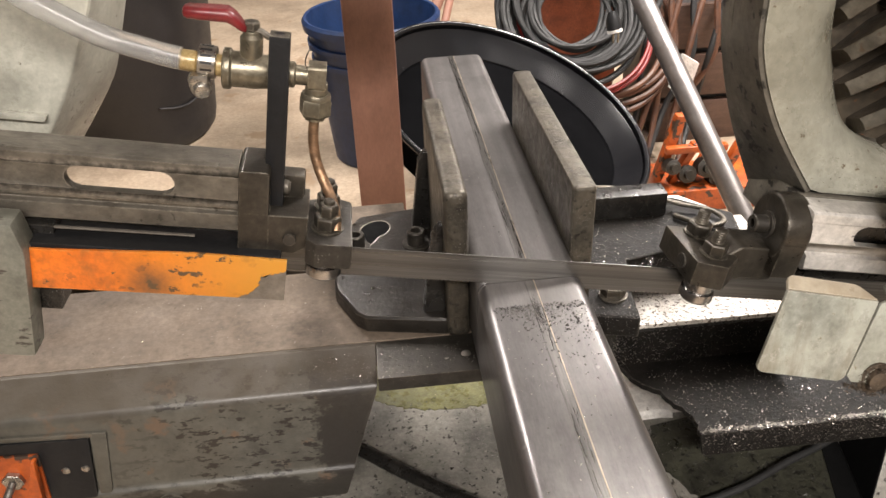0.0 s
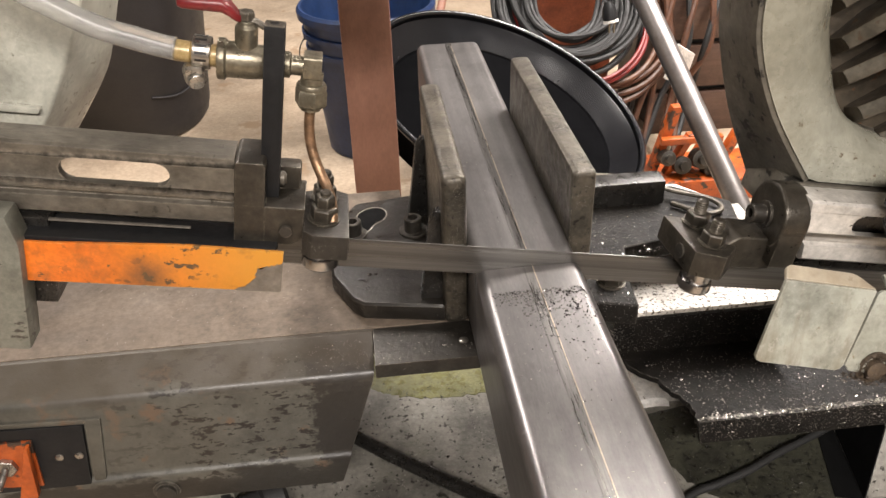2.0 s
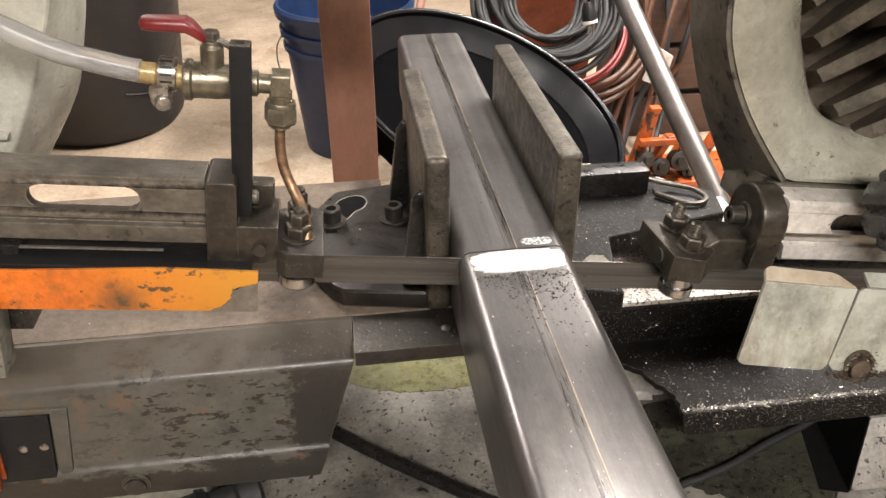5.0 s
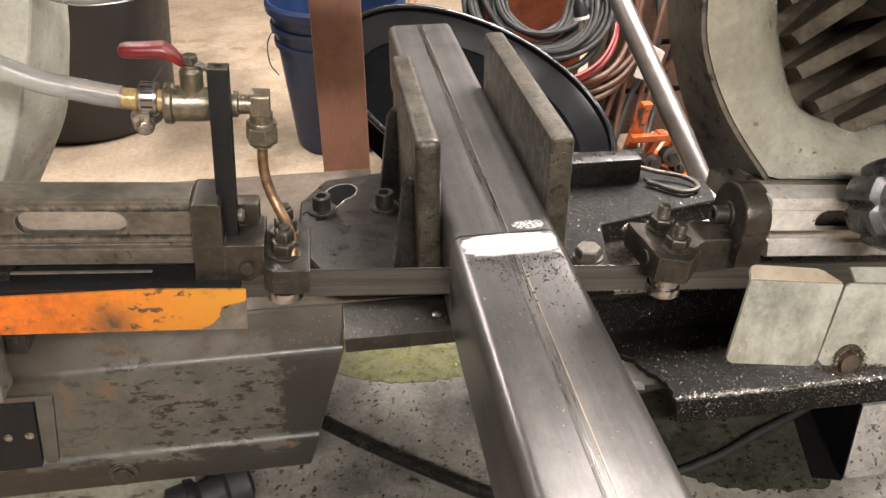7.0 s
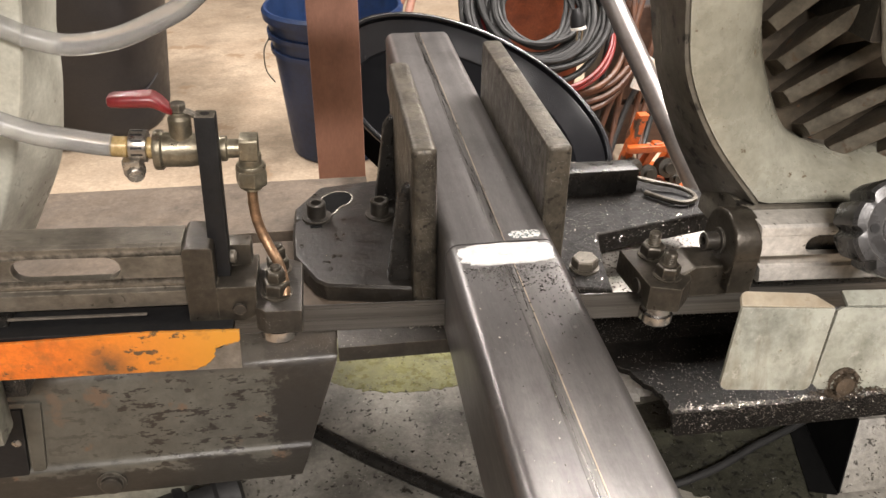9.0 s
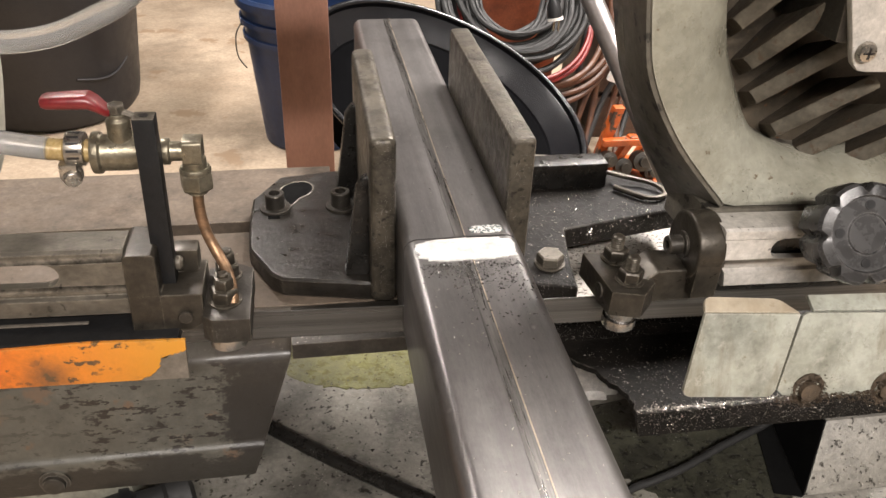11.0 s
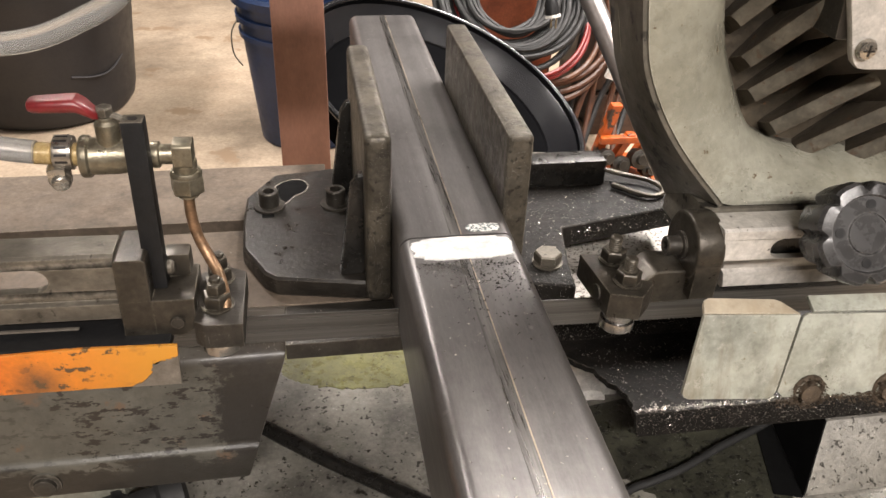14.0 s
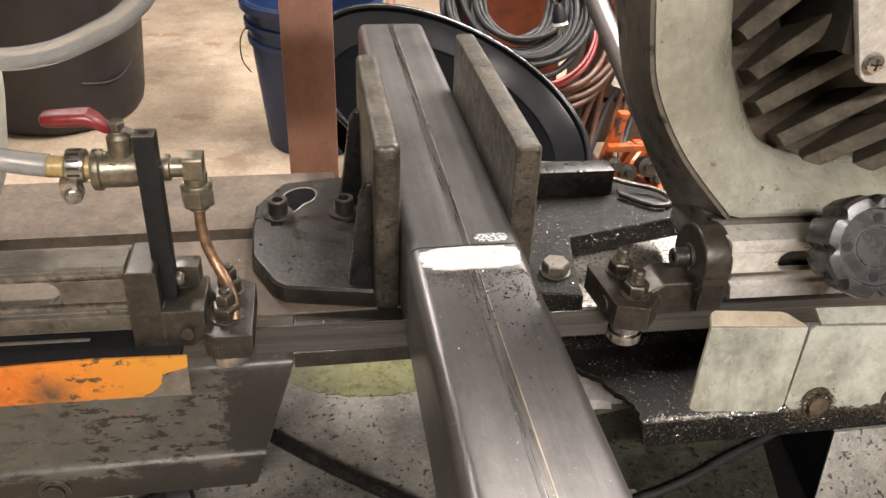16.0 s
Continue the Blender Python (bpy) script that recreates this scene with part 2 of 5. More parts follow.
M_AMBER = material("amber_hose_end", (0.42, 0.31, 0.14), (0.28, 0.19, 0.08), 0.3, 0.1, 60, bump=0.2)
M_VISE = material("oily_vise_casting", (0.026, 0.0218, 0.0172), (0.0105, 0.009, 0.0072), 0.42, 0.25, 24, bump=0.45, rough_var=0.2, grit=(560, 0.06), edge=(0.22, 0.19, 0.15), grime=0.5)
M_GUIDE = material("brown_steel_guide", (0.078, 0.067, 0.052), (0.036, 0.031, 0.024), 0.38, 0.55, 34, bump=0.3, edge=(0.36, 0.32, 0.25), grime=0.5, grime_scale=40)
M_LIP = material("yellowed_lip_paint", (0.44, 0.385, 0.295), (0.32, 0.26, 0.18), 0.38, 0, 30, bump=0.12, spots=(0.3, 0.2, 0.1), spot_at=0.66, spot_scale=60, coat=0.2, edge=(0.6, 0.56, 0.48), grime=0.25, grainy=0.2)
# Rib tops: worn paint, lightened to paint in the light they catch.
M_RIDGE = material("lit_worn_rib_ridge", (0.17, 0.15, 0.115), (0.07, 0.06, 0.045), 0.5, 0.05, 30, bump=0.4, spots=(0.08, 0.055, 0.035), spot_at=0.6, spot_scale=90, grime=0.6)
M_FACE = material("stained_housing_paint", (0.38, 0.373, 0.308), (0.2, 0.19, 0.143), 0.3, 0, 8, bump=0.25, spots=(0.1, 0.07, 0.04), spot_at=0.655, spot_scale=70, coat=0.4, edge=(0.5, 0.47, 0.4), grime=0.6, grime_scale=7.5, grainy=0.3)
M_RED = material("red_vinyl", (0.24, 0.02, 0.022), (0.15, 0.011, 0.013), 0.4, 0, 30, bump=0.1, coat=0.3)


def orange_wear(nt, co, col):
    s_ = nt.nodes.new("ShaderNodeSeparateXYZ")
    nt.links.new(co, s_.inputs[0])
    off = nt.nodes.new("ShaderNodeMath")
    nt.links.new(s_.outputs[0], off.inputs[0])
    off.inputs[1].default_value = 1.0
    faded = ramp(nt, off.outputs[0], [(0.04, (0, 0, 0)), (0.17, (1, 1, 1))])
    col = mix(nt, faded, col, (0.52, 0.225, 0.022))
    grime_ = ramp(nt, tex(nt, co, 26, 6, 0.65, (1, 1, 1), 2.4), [(0.55, (0, 0, 0)), (0.72, (0.85, 0.85, 0.85))])
    col = mix(nt, grime_, col, (0.16, 0.075, 0.02))
    nicks = ramp(nt, tex(nt, co, 95, 8, 0.6, (0.8, 1, 1.2), 71.0), [(0.60, (0, 0, 0)), (0.615, (0.95, 0.95, 0.95))])
    thick = ramp(nt, tex(nt, co, 16, 4, 0.6, (1, 1, 1), 73.0), [(0.42, (0, 0, 0)), (0.6, (1, 1, 1))])
    col = mix(nt, mix(nt, 1.0, nicks, thick, "MULTIPLY"), col, (0.06, 0.04, 0.022))
    d_ = nt.nodes.new("ShaderNodeVectorMath")
    d_.operation = "DISTANCE"
    nt.links.new(co, d_.inputs[0])
    d_.inputs[1].default_value = (-0.919, -0.054, 0.004)
    sm = nt.nodes.new("ShaderNodeMath")
    sm.operation = "MULTIPLY_ADD"
    nt.links.new(tex(nt, co, 60, 6, 0.7, (1, 1, 1), 77.0), sm.inputs[0])
    sm.inputs[1].default_value = 0.04
    nt.links.new(d_.outputs["Value"], sm.inputs[2])
    smudge = ramp(nt, sm.outputs[0], [(0.018, (0.9, 0.9, 0.9)), (0.046, (0, 0, 0))])
    return mix(nt, smudge, col, (0.09, 0.05, 0.022))


M_ORANGE = material("orange_paint", (0.70, 0.165, 0.013), (0.58, 0.13, 0.011), 0.4, 0, 7, bump=0.2, spots=(0.09, 0.05, 0.02), spot_at=0.655, spot_scale=70, extra=orange_wear, coat=0.2, grime=0.25, edge=(0.5, 0.3, 0.1))
M_BARE = material("bare_guard_steel", (0.28, 0.255, 0.22), (0.2, 0.175, 0.145), 0.45, 0.6, 40)
M_BLACK = material("black_plastic", (0.013, 0.013, 0.0135), (0.008, 0.008, 0.0085), 0.45, 0, 14, bump=0.25, grime=0, edge=(0.05, 0.048, 0.045))
M_BLACK.node_tree.nodes["Principled BSDF"].inputs["Specular IOR Level"].default_value = 0.25
M_KNOB = material("knob_plastic", (0.045, 0.044, 0.044), (0.026, 0.0255, 0.0255), 0.28, 0, 30, bump=0.1, edge=(0.2, 0.195, 0.19), grime=0, grainy=0.2)
M_BIN = material("bin_plastic", (0.017, 0.0145, 0.0145), (0.010, 0.0088, 0.0088), 0.5, 0, 5, bump=0.15, grime=0)
M_LID = material("dark_pan_metal", (0.0045, 0.0046, 0.005), (0.003, 0.003, 0.0033), 0.5, 0.0, 6, bump=0.05, grime=0, rough_var=0.05)
M_BLUE = material("blue_bucket_plastic", (0.012, 0.03, 0.09), (0.008, 0.02, 0.06), 0.4, 0, 6, bump=0.08)
M_POST = material("red_brown_wood", (0.29, 0.145, 0.1), (0.215, 0.1, 0.067), 0.55, 0, 5, (2.2, 2.2, 0.7), grain=110, bump=0.25, spots=(0.15, 0.068, 0.045), spot_at=0.70, spot_scale=16, spot_stretch=(1.6, 1.6, 0.8), grime=0.3, grime_scale=12, edge=(0.36, 0.2, 0.14), grainy=0.22)
M_BURNT = material("burnt_orange_plastic", (0.36, 0.10, 0.04), (0.2, 0.05, 0.022), 0.5, 0, 9)
M_JACK = material("bright_orange_enamel", (0.5, 0.1, 0.014), (0.27, 0.05, 0.01), 0.38, 0, 20, spots=(0.035, 0.022, 0.016), spot_at=0.57, spot_scale=26)
M_LID.node_tree.nodes["Principled BSDF"].inputs["Specular IOR Level"].default_value = 0.0
M_RIM = material("glossy_black_rim", (0.007, 0.0073, 0.0085), (0.005, 0.005, 0.006), 0.24, 0, 6, bump=0.04, grime=0, rough_var=0.04)
M_TRAY = material("swarfy_black_tray", (0.017, 0.0145, 0.0122), (0.006, 0.0053, 0.0046), 0.55, 0.0, 40, bump=1.0, grit=(420, 0.10), edge=(0.16, 0.145, 0.12))
M_TRAY.node_tree.nodes["Principled BSDF"].inputs["Specular IOR Level"].default_value = 0.15
# Near-black for painted shade: the sheets by the stand and the vise slots.
M_VOID = material("deep_shade_black", (0.006, 0.006, 0.006), (0.004, 0.004, 0.004), 0.8, 0, 20, grime=0)
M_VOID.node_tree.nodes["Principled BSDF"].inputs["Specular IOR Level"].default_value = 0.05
M_CABLE = material("black_rubber_cable", (0.0125, 0.012, 0.0115), (0.006, 0.006, 0.0056), 0.68, 0, 20, grime=0)
M_REDCABLE = material("red_rubber_cable", (0.22, 0.014, 0.011), (0.14, 0.01, 0.008), 0.45, 0, 20)
M_TANCABLE = material("rust_brown_cord", (0.12, 0.048, 0.022), (0.06, 0.025, 0.013), 0.55, 0, 20)
M_CRATE = material("dark_crate_wood", (0.10, 0.055, 0.035), (0.06, 0.03, 0.02), 0.6, 0, 10, (0.6, 4, 4), bump=0.3)
M_WHITE = material("white_card", (0.8, 0.78, 0.74), (0.7, 0.67, 0.62), 0.6, 0, 12, bump=0.05, spots=(0.2, 0.17, 0.13), spot_at=0.66, spot_scale=90)
M_CHIPS = material("chip_strewn_card", (0.74, 0.70, 0.64), (0.5, 0.46, 0.4), 0.55, 0, 60, bump=0.5, spots=(0.08, 0.06, 0.045), spot_at=0.55, spot_scale=230)
M_FOAM = material("coolant_foam", (0.76, 0.75, 0.73), (0.55, 0.545, 0.53), 0.4, 0, 60, bump=0.9, coat=0.3, grime=0.25, grime_scale=70)


def bubbles(nt, co, col):
    v = nt.nodes.new("ShaderNodeTexVoronoi")
    v.inputs["Scale"].default_value = 420
    nt.links.new(co, v.inputs[0])
    cell = ramp(nt, v.outputs["Distance"], [(0.43, (1, 1, 1)), (0.52, (0, 0, 0))])
    return mix(nt, cell, col, (0.12, 0.155, 0.15))


M_BUBBLE = material("bubbly_foam", (0.85, 0.84, 0.8), (0.7, 0.69, 0.66), 0.3, 0, 90, bump=0.4, coat=0.4, grime=0, extra=bubbles)


def pan_wet(nt, co, col):
    s = nt.nodes.new("ShaderNodeSeparateXYZ")
    nt.links.new(co, s.inputs[0])
    g = ramp(nt, tex(nt, co, 9, 4, 0.6, (1, 1, 1), 1.2), [(0.56, (0, 0, 0)), (0.7, (0.6, 0.6, 0.6))])
    return mix(nt, g, col, (0.15, 0.148, 0.105))


M_PAN = material("coolant_pan", (0.29, 0.275, 0.242), (0.165, 0.155, 0.133), 0.4, 0.1, 10, bump=0.6, spots=(0.03, 0.026, 0.02), spot_at=0.60, spot_scale=120, extra=pan_wet, grit=(200, 0.07), grime=0.85, grime_scale=12)
# Greenish sludge, darkened to paint in the shadow under the chip tray.
M_SLUDGE = material("oily_sludge", (0.06, 0.06, 0.042), (0.022, 0.021, 0.016), 0.35, 0.1, 22, bump=0.8, spots=(0.012, 0.011, 0.009), spot_at=0.56, spot_scale=110, grit=(300, 0.1), grime=0.6, grime_scale=30)
M_SUDS = material("green_coolant_puddle", (0.21, 0.205, 0.092), (0.12, 0.116, 0.05), 0.3, 0, 30, bump=0.6, spots=(0.05, 0.048, 0.025), spot_at=0.62, spot_scale=150, grime=0.5, grime_scale=45)

M_HOSE = bpy.data.materials.new("clear_hose")
M_HOSE.use_nodes = True
hb = M_HOSE.node_tree.nodes["Principled BSDF"]
hb.inputs["Base Color"].default_value = (0.62, 0.62, 0.6, 1)
hb.inputs["Roughness"].default_value = 0.22
hb.inputs["Transmission Weight"].default_value = 0.75
hb.inputs["Subsurface Weight"].default_value = 0.0
hb.inputs["IOR"].default_value = 1.35


# ---- mesh tools ----
def box(bm, x0, x1, y0, y1, z0, z1):
    v = [bm.verts.new((x, y, z)) for z in (z0, z1) for y in (y0, y1) for x in (x0, x1)]
    for f in ((0, 2, 3, 1), (4, 5, 7, 6), (0, 1, 5, 4), (2, 6, 7, 3), (0, 4, 6, 2), (1, 3, 7, 5)):
        bm.faces.new([v[i] for i in f])


def prism(bm, pts, axis, a, b, scale_b=1.0):
    """pts: outline in the two other axes (x: y z, y: x z, z: x y), drawn out from a to b."""
    def at(p, h):
        return {"x": (h, p[0], p[1]), "y": (p[0], h, p[1]), "z": (p[0], p[1], h)}[axis]
    cx, cy = sum(p[0] for p in pts) / len(pts), sum(p[1] for p in pts) / len(pts)
    lo = [bm.verts.new(at(p, a)) for p in pts]
    hi = [bm.verts.new(at((cx + (p[0] - cx) * scale_b, cy + (p[1] - cy) * scale_b), b)) for p in pts]
    n = len(pts)
    bm.faces.new(lo)
    bm.faces.new(hi[::-1])
    for i in range(n):
        bm.faces.new((lo[i], hi[i], hi[(i + 1) % n], lo[(i + 1) % n]))


def frame_of(d):
    d = Vector(d).normalized()
    u = d.orthogonal().normalized()
    return d, u, d.cross(u)


def lathe(bm, origin, axis, profile, seg=24, flat=0):
    """profile: (radius, height along the axis). seg 6 gives hexagons."""
    o = Vector(origin)
    d, u, w = frame_of(axis)
    rings = []
    for r, h in profile:
        rings.append([bm.verts.new(o + d * h + (u * math.cos(a) + w * math.sin(a)) * max(r, 1e-5))
                      for a in (2 * math.pi * (i + flat) / seg for i in range(seg))])
    for p, q in zip(rings, rings[1:]):
        for i in range(seg):
            bm.faces.new((p[i], p[(i + 1) % seg], q[(i + 1) % seg], q[i]))
    bm.faces.new(rings[0][::-1])
    bm.faces.new(rings[-1])


def cyl(bm, p0, p1, r, seg=24, r1=None):
    d = Vector(p1) - Vector(p0)
    lathe(bm, p0, d, [(r, 0), (r if r1 is None else r1, d.length)], seg)


def smooth_path(pts, n=8):
    pts = [Vector(p) for p in pts]
    out = []
    for i in range(len(pts) - 1):
        a, b, c, d = pts[max(i - 1, 0)], pts[i], pts[i + 1], pts[min(i + 2, len(pts) - 1)]
        for k in range(n):
            t = k / n
            out.append(0.5 * ((2 * b) + (c - a) * t + (2 * a - 5 * b + 4 * c - d) * t * t + (3 * b - a - 3 * c + d) * t ** 3))
    return out + [pts[-1]]


def pipe(bm, pts, r, seg=12, n=8, inner=0.0):
    path = smooth_path(pts, n)
    rings, u = [], None
    for i, p in enumerate(path):
        d = (path[min(i + 1, len(path) - 1)] - path[max(i - 1, 0)]).normalized()
        u = d.orthogonal().normalized() if u is None else (u - d * u.dot(d)).normalized()
        w = d.cross(u)
        rings.append([bm.verts.new(p + (u * math.cos(a) + w * math.sin(a)) * r) for a in (2 * math.pi * k / seg for k in range(seg))])
    for p, q in zip(rings, rings[1:]):
        for i in range(seg):
            bm.faces.new((p[i], p[(i + 1) % seg], q[(i + 1) % seg], q[i]))
    bm.faces.new(rings[0][::-1])
    bm.faces.new(rings[-1])


def rounded(x0, x1, z0, z1, r, n=6):
    out = []
    for cx, cz, a0 in ((x1 - r, z1 - r, 0), (x0 + r, z1 - r, 90), (x0 + r, z0 + r, 180), (x1 - r, z0 + r, 270)):
        for k in range(n + 1):
            a = radians(a0 + 90 * k / n)
            out.append((cx + r * math.cos(a), cz + r * math.sin(a)))
    return out


def bevel(bm, width, segments=2, angle=35):
    bmesh.ops.remove_doubles(bm, verts=bm.verts, dist=1e-6)
    bmesh.ops.recalc_face_normals(bm, faces=bm.faces)
    es = [e for e in bm.edges if len(e.link_faces) == 2 and e.calc_face_angle(0) > radians(angle)]
    bmesh.ops.bevel(bm, geom=es, offset=width, segments=segments, affect="EDGES", profile=0.6, clamp_overlap=True)


def part(name, bm, mat, parent, label="", bev=0.0, seg=2, smooth=True, kind=""):
    """Links bm, drawn in the place's coordinates, as one mesh under parent."""
    if bev:
        bevel(bm, bev, seg)
    bmesh.ops.recalc_face_normals(bm, faces=bm.faces)
    base = Vector((0, 0, 0))
    o = parent
    while o:
        base += o.location
        o = o.parent
    bmesh.ops.translate(bm, verts=bm.verts, vec=-base)
    me = bpy.data.meshes.new(name)
    bm.to_mesh(me)
    bm.free()
    me.materials.append(mat)
    if smooth:
        for p in me.polygons:
            p.use_smooth = True
        me.set_sharp_from_angle(angle=radians(32))
    ob = new(name, me)
    ob.parent = parent
    return tagged(ob, label, kind=kind)


def thing(name, place, label, category, group="", kind=""):
    e = new(name)
    e.location = place
    e.empty_display_size = 0.05
    return tagged(e, label, category, group, kind)


def solo(name, bm, mat, label, category, bev=0.0, seg=2, group="", kind=""):
    ob = part(name, bm, mat, None, "", bev, seg)
    return tagged(ob, label, category, group, kind)


def hex_nut(bm, at, axis, r, h):
    lathe(bm, at, axis, [(r * 0.93, 0), (r, h * 0.12), (r, h * 0.86), (r * 0.88, h)], 6)


def new_bm():
    return bmesh.new()


def curve2(pts, n=6):
    return [(p.x, p.z) for p in smooth_path([(a, 0, c) for a, c in pts], n)]


def scatter(n, seed, place, size=(0.0005, 0.0013)):
    """Small sharp chips; place(rnd) gives a spot, or None."""
    rnd, bm = random.Random(seed), bmesh.new()
    for _ in range(n):
        at = place(rnd)
        if at is None:
            continue
        r = rnd.uniform(*size)
        p = [bm.verts.new((at[0] + rnd.uniform(-r, r) * 1.5, at[1] + rnd.uniform(-r, r) * 1.5, at[2] + rnd.uniform(-0.2, 1) * r)) for _ in range(4)]
        for f in ((0, 1, 2), (0, 2, 3), (0, 3, 1), (1, 3, 2)):
            bm.faces.new([p[i] for i in f])
    return bm


def leaning(bm, pts, thick):
    """A plate from outline points in space, thickened backwards."""
    f = [bm.verts.new(p) for p in pts]
    nrm = (Vector(pts[1]) - Vector(pts[0])).cross(Vector(pts[-1]) - Vector(pts[0])).normalized()
    if nrm.y < 0:
        nrm = -nrm
    g = [bm.verts.new(Vector(p) + nrm * thick) for p in pts]
    bm.faces.new(f)
    bm.faces.new(g[::-1])
    for i in range(len(f)):
        j = (i + 1) % len(f)
        bm.faces.new((f[i], g[i], g[j], f[j]))


# ---- room ----
ROOM = (-3.2, 3.6, -2.6, 4.6, 2.7)
b = new_bm(); box(b, ROOM[0], ROOM[1], ROOM[2], ROOM[3], -0.12, 0.0)
solo("floor", b, M_FLOOR, "tan stained concrete workshop floor", "floor", kind="structure")
b = new_bm(); box(b, ROOM[0], ROOM[1], ROOM[2], ROOM[3], ROOM[4], ROOM[4] + 0.1)
solo("ceiling", b, M_WALL, "plain painted workshop ceiling", "ceiling", kind="structure")
for nm, q in (("wall_west", (ROOM[0] - 0.12, ROOM[0], ROOM[2], ROOM[3])), ("wall_east", (ROOM[1], ROOM[1] + 0.12, ROOM[2], ROOM[3])),
              ("wall_south", (ROOM[0] - 0.12, ROOM[1] + 0.12, ROOM[2] - 0.12, ROOM[2])), ("wall_north", (ROOM[0] - 0.12, ROOM[1] + 0.12, ROOM[3], ROOM[3] + 0.12))):
    b = new_bm(); box(b, *q, 0.0, ROOM[4])
    solo(nm, b, M_WALL, "plain painted workshop wall", "wall", kind="structure")

# ---- square tube in the vise ----
TUBE_END, TUBE_FRONT, TOP, BED = 0.63, -0.62, 0.752, 0.65
tube = thing("square_tube", (0, 0, BED), "long dark mill-scale square steel tube clamped in vise", "steel tube")


def ring(bm, y0, y1):
    outer, inner = rounded(-0.0490, 0.0490, BED, TOP, 0.0115, 8), rounded(-0.0430, 0.0430, BED + 0.006, TOP - 0.006, 0.006, 8)
    n = len(outer)
    rows = [[bm.verts.new((p[0], y, p[1])) for p in q] for y in (y0, y1) for q in (outer, inner)]
    for i in range(n):
        j = (i + 1) % n
        bm.faces.new((rows[0][i], rows[2][i], rows[2][j], rows[0][j]))
        bm.faces.new((rows[1][j], rows[3][j], rows[3][i], rows[1][i]))
        bm.faces.new((rows[0][j], rows[1][j], rows[1][i], rows[0][i]))
        bm.faces.new((rows[2][i], rows[3][i], rows[3][j], rows[2][j]))


b = new_bm(); ring(b, TUBE_FRONT, -0.0011)
part("offcut", b, M_MILL, tube)
b = new_bm(); ring(b, 0.0011, TUBE_END)
part("stock", b, M_MILL, tube)
b = new_bm(); box(b, -0.035, 0.035, -0.0011, 0.0011, BED + 0.0002, BED + 0.0025)
part("uncut_web", b, M_MILL, tube)
for y0, y1 in ((TUBE_FRONT, -0.0013), (0.0013, TUBE_END)):
    b = new_bm()
    prism(b, [(-0.0062, TOP - 0.0005), (-0.0056, TOP + 0.0003), (0.0030, TOP + 0.0003), (0.0036, TOP - 0.0005)], "y", y0, y1)
    part("scarfed_band", b, M_SCARF, tube, "streaky dark scarfed band along the tube")
    b = new_bm()
    prism(b, [(0.0024, TOP - 0.0005), (0.0027, TOP + 0.0006), (0.0036, TOP + 0.0006), (0.0040, TOP - 0.0005)], "y", y0, y1)
    part("weld_line", b, M_WELD, tube, "thin bright weld seam along the tube")


def foam_blob(x0, x1, y0, y1, z, h, seed):
    rnd = random.Random(seed)
    bm = bmesh.new()
    n, loops = 40, []
    cx, cy, hx, hy = (x0 + x1) / 2, (y0 + y1) / 2, (x1 - x0) / 2, (y1 - y0) / 2
    wob = [1 + rnd.uniform(-0.07, 0.07) for _ in range(n)]
    for s, hh in ((1.0, 0.0), (0.985, h * 0.6), (0.93, h * 0.95), (0.6, h), (0.2, h * 0.97)):
        loop = []
        for k in range(n):
            a = 2 * math.pi * k / n
            c, d = math.cos(a), math.sin(a)
            sx = math.copysign(abs(c) ** 0.45, c) * wob[k]
            sy = math.copysign(abs(d) ** 0.6, d) * wob[k]
            loop.append(bm.verts.new((cx + hx * s * sx, cy + hy * s * sy, z + hh + rnd.uniform(-0.1, 0.1) * h * (s < 0.95))))
        loops.append(loop)
    for p, q in zip(loops, loops[1:]):
        for k in range(n):
            bm.faces.new((p[k], p[(k + 1) % n], q[(k + 1) % n], q[k]))
    bm.faces.new(loops[0][::-1])
    bm.faces.new(loops[-1])
    return bm


foam = solo("coolant_foam", foam_blob(-0.041, 0.043, -0.035, -0.003, TOP - 0.0005, 0.0022, 3), M_FOAM, "white coolant foam pooled on the tube beside the cut", "foam")
foam_far = solo("coolant_foam", foam_blob(0.009, 0.037, 0.005, 0.0165, TOP - 0.0005, 0.0018, 5), M_BUBBLE, "small bubbly coolant foam patch on the tube", "foam")

# ---- saw bed ----
bed = thing("saw_bed", (-0.3, 0.2, 0.0), "worn grey-green cast bandsaw bed with chipped paint", "bandsaw bed")
b = new_bm(); box(b, -0.75, -0.10, 0.222, 0.352, 0.615, 0.65)
part("table_rear", b, M_TABLE, bed, "worn brown-grey machined table slab", 0.002)
b = new_bm(); box(b, -0.75, 0.06, 0.06, 0.20, 0.615, 0.65)
part("table_front", b, M_TABLE, bed, "worn brown-grey machined table slab", 0.002)
b = new_bm(); box(b, -0.75, -0.02, 0.199, 0.2235, 0.60, 0.632)
part("table_slot", b, M_BLACKIRON, bed, "dark clamping slot floor")
b = new_bm(); box(b, -0.148, 0.05, 0.002, 0.0605, 0.632, 0.6485)
part("blade_shelf", b, M_IRON, bed, "dark iron shelf under the blade", 0.0015)
b = new_bm(); lathe(b, (-0.0575, 0.028, 0.648), (0, 0, 1), [(0.005, 0), (0.005, 0.001), (0.003, 0.0022)], 16)
part("rivet", b, M_BRIGHT, bed)
b = new_bm()
prism(b, [(0.0605, 0.6495), (0.052, 0.6515), (0.047, 0.648), (0.013, 0.632), (0.009, 0.624), (0.009, 0.531), (0.0035, 0.525), (0.0045, 0.487), (0.06, 0.487), (0.06, 0.60)], "x", -0.75, -0.148)
